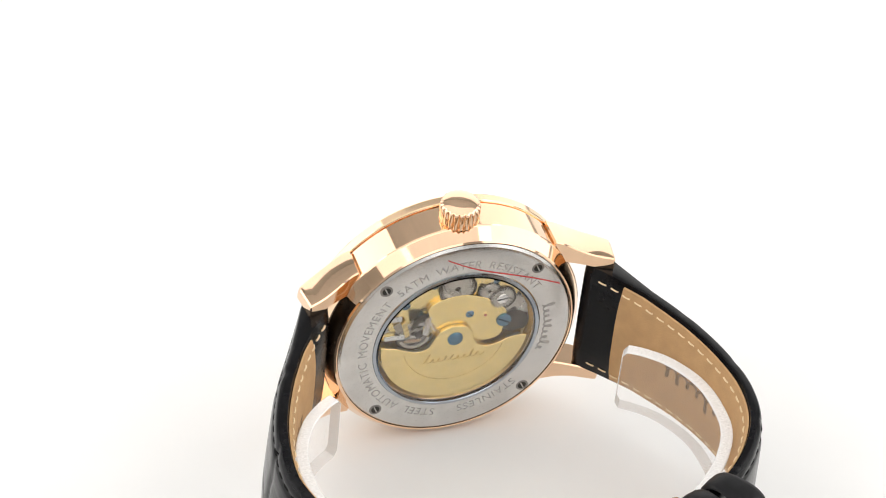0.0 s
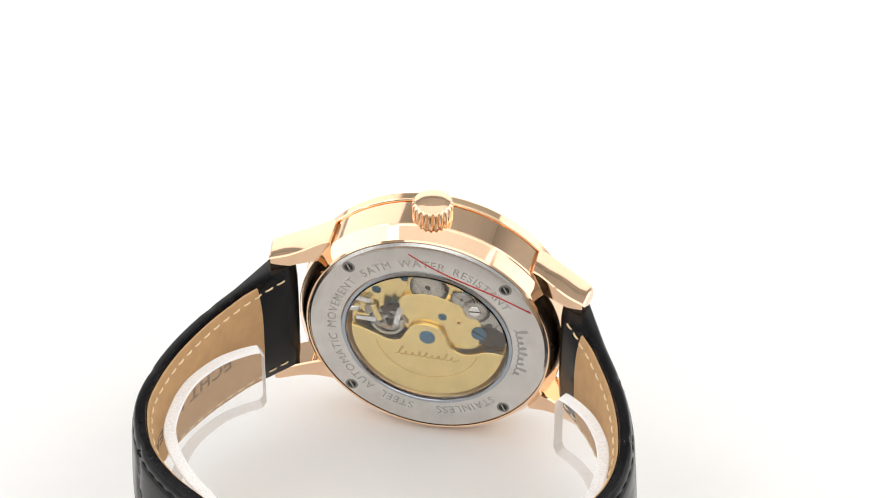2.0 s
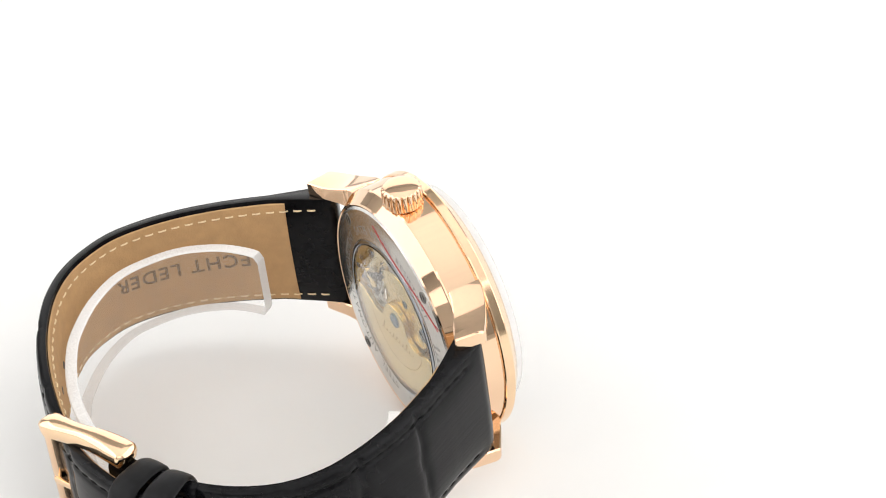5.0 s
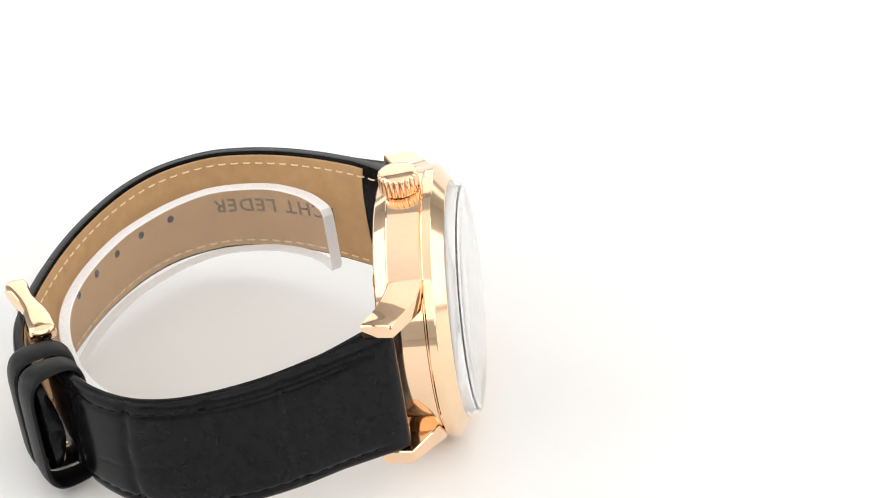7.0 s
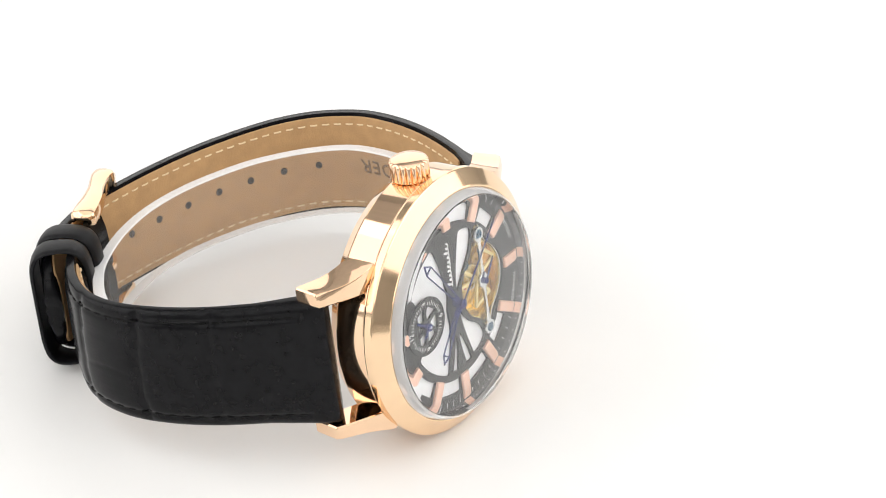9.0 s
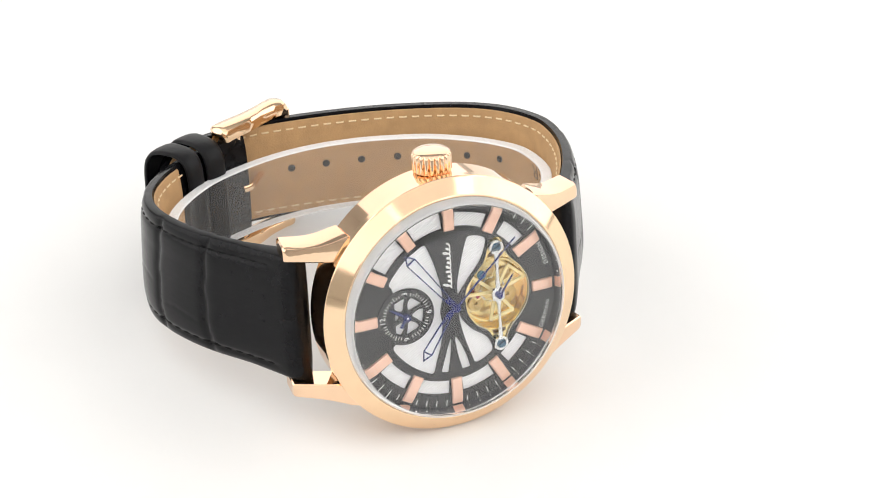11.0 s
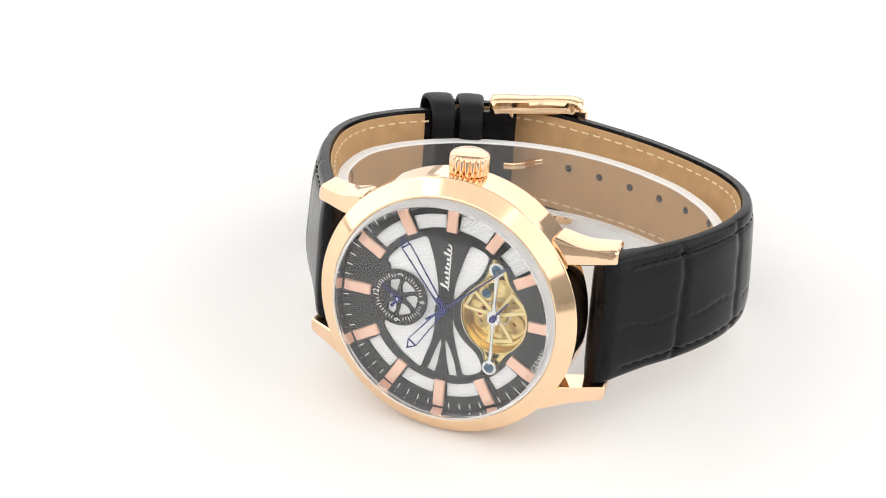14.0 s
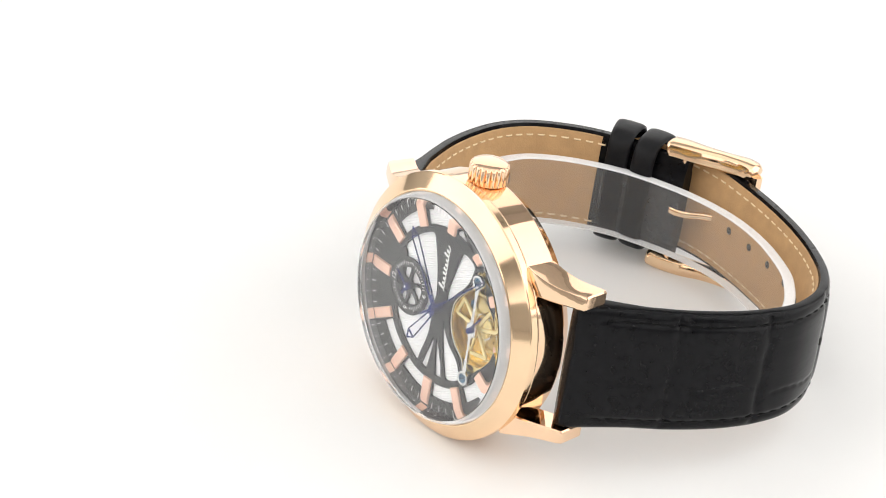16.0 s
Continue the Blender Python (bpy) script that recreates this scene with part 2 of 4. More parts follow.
def lerp(x, xs, ys):
    return float(np.interp(x, xs, ys))


# ---- the studio ----
def studio():
    # unseen dark floor, added for gold and crystal to reflect
    bm = bmesh.new()
    bmesh.ops.create_grid(bm, x_segments=24, y_segments=24, size=2.2)
    bmesh.ops.translate(bm, vec=(0, 0, -0.003), verts=bm.verts)
    floor = part("floor", bm, REFLECTED_FLOOR, None)
    tagged(floor, "dark matte surface out of view, added to darken reflections", "table surface", kind="structure")
    # the white sheet ends between the watch and the camera, baring the added floor
    bm = bmesh.new()
    bmesh.ops.create_cube(bm, size=1, matrix=Matrix.Translation((0, 0.96, -0.001)) @ Matrix.Diagonal((4.3, 2.42, 0.002, 1)))
    sheet = part("backdrop", bm, PAPER, None)
    tagged(sheet, "plain white matte paper sheet under the watch", "backdrop", kind="structure")
    # walls and ceiling are unseen, added to bounce lamp light and tone reflections
    for name, m, sx, sz in (("wall_north", pose(0, 2.2, 1.2), 4.4, 2.4), ("wall_south", pose(0, -2.2, 1.2), 4.4, 2.4),
                            ("wall_east", pose(2.2, 0, 1.2, 0, 0, 90), 4.4, 2.4), ("wall_west", pose(-2.2, 0, 1.2, 0, 0, 90), 4.4, 2.4)):
        bm = bmesh.new()
        bmesh.ops.create_cube(bm, size=1, matrix=Matrix.Diagonal((sx, 0.08, sz, 1)))
        w = part(name, bm, WALL, None)
        w.matrix_world = m
        tagged(w, "plain pale wall out of view, added to bounce light", "wall", kind="structure")
    bm = bmesh.new()
    bmesh.ops.create_cube(bm, size=1, matrix=Matrix.Translation((0, 0, 2.44)) @ Matrix.Diagonal((4.5, 4.5, 0.08, 1)))
    tagged(part("ceiling", bm, CEILING, None), "plain white ceiling out of view, added to bounce light", "ceiling", kind="structure")


# ---- the watch ----
DIAL_Y = -8.7


def case(watch):
    part("case_body", lathe([(12.5, -7.4), (12.5, -0.9), (18.55, -0.9), (18.6, -0.35), (18.8, -0.25), (19.05, -0.45), (20.3, -2.25), (20.42, -2.38), (20.52, -2.6), (20.58, -7.35),
                             (20.5, -7.46), (20.36, -7.5), (20.36, -7.6), (12.5, -7.6)], 192), ROSE_POLISHED, watch, "polished rose gold case body", 6)
    part("bezel", lathe([(18.12, -7.8), (20.4, -7.61), (20.68, -7.63), (20.82, -7.72), (20.9, -7.9), (20.95, -9.0), (20.9, -9.15), (20.78, -9.26), (18.6, -10.82), (18.45, -10.9), (18.25, -10.9), (18.12, -10.8), (18.1, -10.5)], 192),
         ROSE, watch, "polished sloping rose gold bezel", 5)
    # lugs
    st = [(15.3, -7.55, -2.75, 14.05), (15.55, -7.75, -2.6, 14.3), (16.6, -7.6, -2.35, 14.02), (17.8, -7.2, -1.9, 13.55), (19.0, -6.65, -1.35, 13.15), (20.2, -6.0, -0.75, 12.85),
          (21.4, -5.25, -0.1, 12.7), (22.6, -4.5, 0.5, 12.65), (23.5, -3.95, 0.9, 12.65), (24.0, -3.65, 1.1, 12.58), (24.22, -3.4, 1.0, 12.35)]
    for sx in (1, -1):
        for sz in (1, -1):
            bm = bmesh.new()
            loops = []
            for x, y0, y1, z1 in st:
                z0 = 10.25 if x < 24.1 else 10.45
                b = 0.2
                t = b + 0.6 * max(0.0, (x - 21.0) / 3.2) ** 1.5
                loop = [(y0 + b, z0), (y0, z0 + b), (y0 + 0.02, z1 - t), (y0 + 0.3 * t, z1 - 0.3 * t), (y0 + t, z1), (y1 - b, z1 - 0.05), (y1, z1 - b - 0.05), (y1, z0 + b), (y1 - b, z0)]
                skew = 0.14 * min(1.0, max(0.0, (x - 17) / 6))
                loops.append([(sx * (x - skew * (y - (y0 + y1) / 2)), y, sz * z) for y, z in loop])
            skin(bm, loops)
            part("lug", scaled(bm), ROSE_POLISHED, watch, smooth=32)
        bm = bmesh.new()
        skin(bm, [[(sx * 23.0 + 0.75 * math.cos(a), -1.2 + 0.75 * math.sin(a), z) for a in np.linspace(0, 2 * math.pi, 12, endpoint=False)] for z in (-11, 11)])
        part("spring_bar", scaled(bm), STEEL_POLISHED, watch, smooth=40)
    # crown
    bm = bmesh.new()
    n, fine = 21, 8
    rows = []
    for z, r, depth in ((19.6, 2.3, 0), (20.45, 2.3, 0), (20.5, 2.75, 0.0), (20.75, 3.08, 0.42), (23.15, 3.08, 0.42), (23.45, 2.95, 0.2), (23.6, 2.7, 0), (23.72, 2.5, 0), (23.9, 1.6, 0), (23.97, 0.6, 0)):
        loop = []
        for k in range(n * fine):
            a = 2 * math.pi * k / (n * fine)
            rr = r - depth * (1 - math.sqrt(abs(math.sin(math.pi * k / fine))))
            loop.append((rr * math.cos(a), -4.3 + rr * math.sin(a), z))
        rows.append(loop)
    skin(bm, rows)
    part("crown", scaled(bm), ROSE_POLISHED, watch, "fluted rose gold winding crown", 45)
    # crystal over the dial
    dome = [(0, -13.5), (4, -13.46), (8, -13.33), (12, -13.08), (15, -12.78), (16.5, -12.6), (17.1, -12.48), (17.25, -12.4), (17.28, -12.2), (17.28, -10.8)]
    inner = [(17.2, -10.6), (16.5, -10.78), (15, -11.0), (12, -11.3), (8, -11.55), (4, -11.68), (0, -11.72)]
    cr = part("crystal", lathe(dome + inner, 128, closed=False), GLASS, watch, "clear domed crystal over the dial", 40)
    cr.visible_shadow = False
    # white haze stands in for light reflected inside the clear edge
    part("crystal_edge", lathe([(17.38, -10.5), (17.32, -12.28), (17.42, -12.4), (17.72, -12.2), (17.95, -11.7), (18.06, -10.5)], 160), CRYSTAL_EDGE, cr, "clear crystal edge, its white reflection painted as haze", 30).visible_shadow = False


PANEL_A = [(-9.49, 3.92), (-10.09, 5.45), (-8.96, 7.2), (-7.24, 8.94), (-5.53, 10.05), (-4.04, 10.68), (-3.2, 9.1), (-2.44, 6.88), (-1.82, 4.34),
           (-1.49, 2.11), (-1.47, 0.99), (-1.82, -0.45), (-1.86, -1.41), (-1.69, -3.02), (-1.93, -5.92), (-2.9, -9.15), (-3.45, -10.93), (-4.33, -10.77),
           (-6.4, -9.47), (-8.47, -7.53), (-9.96, -5.27), (-9.4, -3.66)]
PANEL_C = [(3.42, 10.68), (5.95, 9.73), (5.65, 7.52), (4.68, 5.61), (2.98, 3.7), (1.57, 1.79), (1.05, 1.47), (1.09, 3.7), (1.76, 6.56), (2.57, 9.42)]
PANEL_D = [(1.2, -1.74), (1.66, -3.02), (3.16, -4.95), (4.94, -6.25), (5.99, -7.54), (6.33, -9.48), (3.72, -10.78), (2.81, -9.15), (1.71, -5.6), (1.13, -2.7)]
WEDGES = ([(-0.48, -5.53), (-0.32, -6.24), (-0.7, -9.47), (-1.1, -11.42), (-2.34, -11.09), (-1.73, -9.15), (-0.9, -6.56)],
          [(0.31, -5.43), (1.15, -6.89), (2.07, -9.15), (2.61, -11.26), (1.24, -11.36), (0.61, -8.83), (0.21, -6.24)])
BALANCE = [(7.6, 9.5), (8.6, 9.1), (9.13, 7.52), (9.9, 5.7), (11.69, 3.8), (12.8, 1.8), (13.1, -0.2), (12.7, -2.5), (11.47, -4.5), (9.91, -6.1), (9.07, -7.8),
           (8.85, -9.1), (7.8, -9.5), (6.8, -9.1), (6.6, -7.8), (6.0, -6.1), (4.03, -4.6), (2.68, -2.5), (2.25, -0.2), (2.5, 1.9), (3.85, 3.9), (5.55, 5.8), (6.2, 7.8), (6.7, 9.2)]
SUB = (-7.7, -0.2)


def bar(u0, v0, u1, v1, w0, w1):
    """A tapered bar's outline from one end to the other."""
    d = Vector((u1 - u0, v1 - v0)).normalized()
    n = Vector((-d.y, d.x))
    a, b = Vector((u0, v0)), Vector((u1, v1))
    return [tuple(p) for p in (a + n * w0 / 2, b + n * w1 / 2, b - n * w1 / 2, a - n * w0 / 2)]


def dial(watch):
    windows = [arc_band(12.75, 15.0, a0, a1) for a0, a1 in ((4.5, 25.5), (-25.5, -4.5), (-55, -34.5), (154.5, 175.5), (184.5, 205.5), (214.5, 235), (38, 55), (125, 143))]
    holes = [smooth_line(p, 4, True) for p in (PANEL_A, PANEL_C, PANEL_D, BALANCE)] + [list(w) for w in WEDGES] + windows
    d = part("dial", plate([circle(17.9, 160)] + holes, DIAL_Y, 0.3), DIAL_BLACK, watch, "black skeleton dial with cut-out windows", 30)
    part("silver_plate", plate([circle(16.9, 128), smooth_line(BALANCE, 4, True)], DIAL_Y + 0.42, 0.2), SILVER, d, "engraved silver plate behind the cut-outs", 30)
    part("flange", lathe([(17.85, DIAL_Y + 0.1), (17.85, DIAL_Y - 0.05), (17.3, DIAL_Y - 0.06), (17.72, -9.75), (18.2, -9.75), (18.2, DIAL_Y + 0.1)], 160), FLANGE, d, "grey sloping inner flange", 30)
    # added white ring, imitates the bright reflection at the crystal's rim
    part("whitening_ring", lathe([(17.8, -9.77), (17.74, -10.38), (17.8, -10.42), (18.06, -10.42), (18.15, -9.77)], 160), EDGE_WHITENER, d, "thin white ring added under the crystal to whiten its edge", 30)
    # raised hour markers, each with its block on the flange
    for k in range(12):
        a = radians(30 * k)
        r0 = 13.35 if k == 3 else 12.4
        turn = Matrix.Rotation(a, 4, "Y")
        bm = bmesh.new()
        w = 0.85
        skin(bm, [[(-w, DIAL_Y, r), (-w, DIAL_Y - h, r), (-w + 0.15, DIAL_Y - h - 0.12, r), (w - 0.15, DIAL_Y - h - 0.12, r), (w, DIAL_Y - h, r), (w, DIAL_Y, r)]
                  for r, h in ((r0, 0.30), (r0 + 0.15, 0.42), (15.9, 0.42), (16.75, 0.2), (16.8, 0.05))])
        bmesh.ops.transform(bm, matrix=turn, verts=bm.verts)
        part("hour_marker", scaled(bm), ROSE_SATIN, d)
        bm = bmesh.new()
        skin(bm, [[(-w, DIAL_Y - 0.1, 17.25), (-w, -9.75, 17.68), (-w, -9.75, 17.9), (-w, DIAL_Y - 0.1, 17.5)], [(w, DIAL_Y - 0.1, 17.25), (w, -9.75, 17.68), (w, -9.75, 17.9), (w, DIAL_Y - 0.1, 17.5)]])
        bmesh.ops.transform(bm, matrix=turn, verts=bm.verts)
        part("flange_marker", scaled(bm), ROSE_SATIN, d)
    for k in range(60):
        if k % 5 == 0:
            continue
        a = radians(6 * k)
        bm = bmesh.new()
        if not (62 < 6 * k < 118):
            bmesh.ops.create_cube(bm, size=1, matrix=Matrix.Translation((0, DIAL_Y - 0.02, 16.55)) @ Matrix.Diagonal((0.13, 0.06, 0.95, 1)))
        bmesh.ops.create_cube(bm, size=1, matrix=Matrix.Translation((0, -9.25, 17.5)) @ Matrix.Rotation(radians(22), 4, "X") @ Matrix.Diagonal((0.13, 0.6, 0.06, 1)))
        bmesh.ops.transform(bm, matrix=Matrix.Rotation(a, 4, "Y"), verts=bm.verts)
        part("minute_mark", scaled(bm), WHITE_PRINT, d)
    for word, mid in (("GERMAN", -18.5), ("DESIGN", 18.5)):
        def ring(u, v, w, mid=mid):
            a, r = radians(mid) + u / 16.3, 16.3 - v
            return (r * math.cos(a), DIAL_Y - 0.03 - w, r * math.sin(a))
        part("lettering", lettering(word, 1.0, ring, 0.03, 1.25), WHITE_PRINT, d)
    # brand mark as one looping ribbon
    line = []
    for k in range(121):
        t = k / 120
        tall = 0.36 + 0.62 * math.exp(-((t - 0.04) / 0.05) ** 2) + 0.45 * math.exp(-((t - 0.42) / 0.05) ** 2) + 0.45 * math.exp(-((t - 0.8) / 0.07) ** 2)
        a = 2 * math.pi * 9.5 * t
        line.append((0.1 - tall * (1 - math.cos(a)) * 0.72, 2.75 + 7.2 * t + 0.3 * math.sin(a) + 0.24 * tall * (1 - math.cos(a))))
    part("brand_stroke", ribbon(line, 0.105, lambda u, v, w: front(u, v, w - DIAL_Y + 0.03)), WHITE_PRINT, d, "white looping brand mark")


def subdial(watch):
    spokes = []
    for k in range(6):
        a0 = 60 * k + 20
        spokes.append([(SUB[0] + r * math.sin(radians(a)), SUB[1] + r * math.cos(radians(a))) for r, a in
                       ((1.15, a0 + 2), (2.0, a0 - 9), (2.75, a0 - 6), (3.02, a0 + 2), (3.02, a0 + 34), (2.8, a0 + 39), (1.9, a0 + 33), (1.2, a0 + 24))])
    s = part("subdial", plate([circle(4.5, 72, SUB)] + [smooth_line(p, 4, True) for p in spokes], DIAL_Y - 0.14, 0.3), DIAL_BLACK, watch, "small black subdial with a pinwheel centre", 30)
    part("subdial_rim", lathe([(4.42, DIAL_Y), (4.62, DIAL_Y), (4.62, DIAL_Y - 0.25), (4.42, DIAL_Y - 0.25)], 72, centre=SUB), DIAL_BLACK, s, smooth=30)
    for k in range(48):
        if k % 12 in (0, 1, 11):
            continue
        long = 0.75 if k % 4 == 0 else 0.5
        bm = bmesh.new()
        bmesh.ops.create_cube(bm, size=1, matrix=Matrix.Translation((SUB[0], DIAL_Y - 0.19, SUB[1])) @ Matrix.Rotation(radians(7.5 * k), 4, "Y")
                              @ Matrix.Translation((0, 0, 3.35 + long / 2)) @ Matrix.Diagonal((0.1, 0.06, long, 1)))
        part("subdial_mark", scaled(bm), WHITE_PRINT, s)
    for word, a in (("12", 270), ("3", 0), ("6", 90), ("9", 180)):
        cu, cv = SUB[0] + 3.78 * math.sin(radians(a)), SUB[1] + 3.78 * math.cos(radians(a))
        part("numeral", lettering(word, 1.3, lambda u, v, w, cu=cu, cv=cv: (cu - v, DIAL_Y - 0.18 - w, cv + u), 0.03), WHITE_PRINT, s)
    hand = part("subdial_hand", plate([bar(SUB[0], SUB[1], -10.45, 1.7, 0.34, 0.28)], DIAL_Y - 0.75, 0.12), BLUE, s)
    part("subdial_hand", plate([bar(SUB[0], SUB[1], -8.75, -1.75, 0.34, 0.5)], DIAL_Y - 0.6, 0.12), BLUE, s)
    part("hand_hub", disc(0.62, DIAL_Y - 0.95, DIAL_Y - 0.2, SUB, 24), BLUE, s, smooth=30)
    part("hub_pin", disc(0.24, DIAL_Y - 1.1, DIAL_Y - 0.9, SUB, 16), STEEL_POLISHED, s, smooth=30)


def skeleton_hand(name, angle_tip, base_w, tip_w, length, point, y, watch):
    """An open hand: two rails that spread from the hub and close in a point."""
    t = Vector(angle_tip).normalized()
    n = Vector((-t.y, t.x))

    def at(d, s):
        return tuple(t * d + n * s)
    g = 0.14
    outer = [at(0.6, base_w / 2), at(length, tip_w / 2), at(length + point, 0), at(length, -tip_w / 2), at(0.6, -base_w / 2)]
    slot = [at(2.1, base_w / 2 - g), at(length - 0.1, tip_w / 2 - g * 1.2), at(length - 0.1, -tip_w / 2 + g * 1.2), at(2.1, -base_w / 2 + g)]
    tip = [at(length + 0.12, tip_w / 2 - 0.26), at(length + point - 0.4, 0), at(length + 0.12, -tip_w / 2 + 0.26)]
    return part(name, plate([outer, slot, tip], y, 0.14, bevel=0.02), BLUE, watch)


def pointers(watch):
    skeleton_hand("minute_hand", (-7.3, 9.7), 0.9, 1.75, 11.3, 1.6, -10.0, watch)
    skeleton_hand("hour_hand", (-5.35, -7.6), 0.9, 1.75, 8.3, 1.5, -9.65, watch)
    part("second_hand", plate([bar(-2.6, -2.1, 0, 0, 0.36, 0.3), bar(0, 0, 10.2, 9.6, 0.26, 0.14)], -10.35, 0.1, bevel=0.02), BLUE, watch)
    part("hub", disc(0.72, -10.55, DIAL_Y, (0, 0), 32), BLUE, watch, smooth=30)
    part("hub_pin", disc(0.3, -10.75, -10.5, (0, 0), 20), BLUE, watch, smooth=30)


def gear_outline(r, teeth, depth, centre):
    out = []
    for k in range(teeth):
        for j, f in enumerate((0, 0.25, 0.5, 0.75)):
            a = 2 * math.pi * (k + f) / teeth
            rr = r if j in (1, 2) else r - depth
            out.append((centre[0] + rr * math.sin(a), centre[1] + rr * math.cos(a)))
    return out


def screw(parent, centre, r, y, mat, facing=front, ring=None, angle=40):
    sgn = -1 if facing is front else 1
    if ring:
        part("screw_ring", lathe([(r, y - sgn * 0.3), (r, y + sgn * 0.1), (ring, y + sgn * 0.1), (ring, y - sgn * 0.3)], 28, centre=centre), STEEL_POLISHED, parent, smooth=30)
    s = part("screw", disc(r - 0.02, y + sgn * 0.05, y - sgn * 0.3, centre, 24), mat, parent, smooth=30)
    bm = bmesh.new()
    bmesh.ops.create_cube(bm, size=1, matrix=Matrix.Translation((centre[0], y + sgn * 0.05, centre[1])) @ Matrix.Rotation(radians(angle), 4, "Y") @ Matrix.Diagonal((r * 0.24, 0.05, r * 1.75, 1)))
    # uncut slot: a dark bar carries the shade of the groove
    part("slot", scaled(bm), DARK, s)
    return s


def balance(watch):
    b = part("balance_well", lathe([(0, -5.6), (6.2, -5.6), (6.2, -8.2), (6.0, -8.2), (5.9, -5.9), (0, -5.9)], 64, closed=False, centre=(7.7, 0)), BRASS, watch, "gilt well of the open balance", 30)
    part("well_rim", plate([[(u * 1.0, v) for u, v in smooth_line([((p[0] - 7.7) * 1.06 + 7.7, p[1] * 1.06) for p in BALANCE], 4, True)],
                            smooth_line([((p[0] - 7.7) * 0.95 + 7.7, p[1] * (0.95 if abs(p[1]) < 6.5 else 0.74)) for p in BALANCE], 4, True)], -8.15, 0.5), BRASS, b, "gilt edge of the balance opening", 30)
    part("balance_ring", lathe([(5.0, -6.6), (5.3, -6.6), (5.3, -6.9), (5.0, -6.9)], 72, centre=(7.7, -0.1)), BRASS, b, smooth=30)
    part("hairspring", lathe([(1.9, -6.3), (2.05, -6.3), (2.05, -6.6), (1.9, -6.6)], 48, centre=(7.7, -0.1)), STEEL_POLISHED, b, smooth=30)
    c = (7.7, -0.1)
    for tip in ((2.7, 0.3), (3.9, 3.2), (10.0, 3.9), (12.7, 1.5), (10.5, -3.7), (6.7, -4.7)):
        part("spoke", plate([bar(c[0], c[1], tip[0], tip[1], 0.58, 0.5)], -7.75, 0.25), SPOKE, b)
    for p, q in (((3.9, 3.3), (2.6, 0.2)), ((9.9, 4.0), (12.8, 1.4)), ((10.7, -3.7), (6.6, -4.6))):
        part("spoke", plate([bar(*p, *q, 0.5, 0.5)], -7.75, 0.25), SPOKE, b)
    for g, r, n in (((5.0, -2.1), 1.3, 22), ((10.3, -1.6), 1.6, 26), ((9.9, 1.9), 1.1, 18)):
        part("wheel", plate([gear_outline(r, n, 0.18, g), circle(r * 0.22, 24, g)], -6.3, 0.2, bevel=0.0), BRASS_DARK, b)
    part("jewel", disc(0.34, -7.3, -6.6, (4.95, -0.5), 20), RUBY, b, smooth=30)
    part("jewel_setting", lathe([(0.34, -6.6), (0.34, -7.25), (0.62, -7.25), (0.62, -6.6)], 24, centre=(4.95, -0.5)), BRASS, b, smooth=30)
    screw(b, (5.7, 3.0), 0.75, -7.4, BLUE_SCREW)
    br = part("balance_bridge", plate([smooth_line([(7.25, 7.4), (7.45, 4), (7.3, 1.3), (6.75, 0.7), (6.65, -0.1), (6.75, -0.9), (7.35, -1.4), (7.55, -4), (7.4, -7.6),
                                                   (8.1, -7.6), (7.95, -4), (8.05, -1.4), (8.65, -0.9), (8.75, -0.1), (8.65, 0.7), (8.1, 1.3), (7.9, 4), (8.0, 7.4)], 4, True)], -8.95, 0.35, bevel=0.1),
              STEEL_POLISHED, b, "polished steel balance bridge", 40)
    for cc, a in (((7.6, 7.95), 60), ((7.75, -8.3), 55)):
        screw(b, cc, 0.78, -9.0, BLUE_SCREW, ring=1.15, angle=a)
    part("small_second_hand", plate([bar(7.4, -0.45, 10.0, 3.15, 0.34, 0.22)], -9.5, 0.1), BLUE, b)
    part("small_hub", disc(0.48, -9.6, -9.0, (7.7, -0.1), 24), BLUE, b, smooth=30)


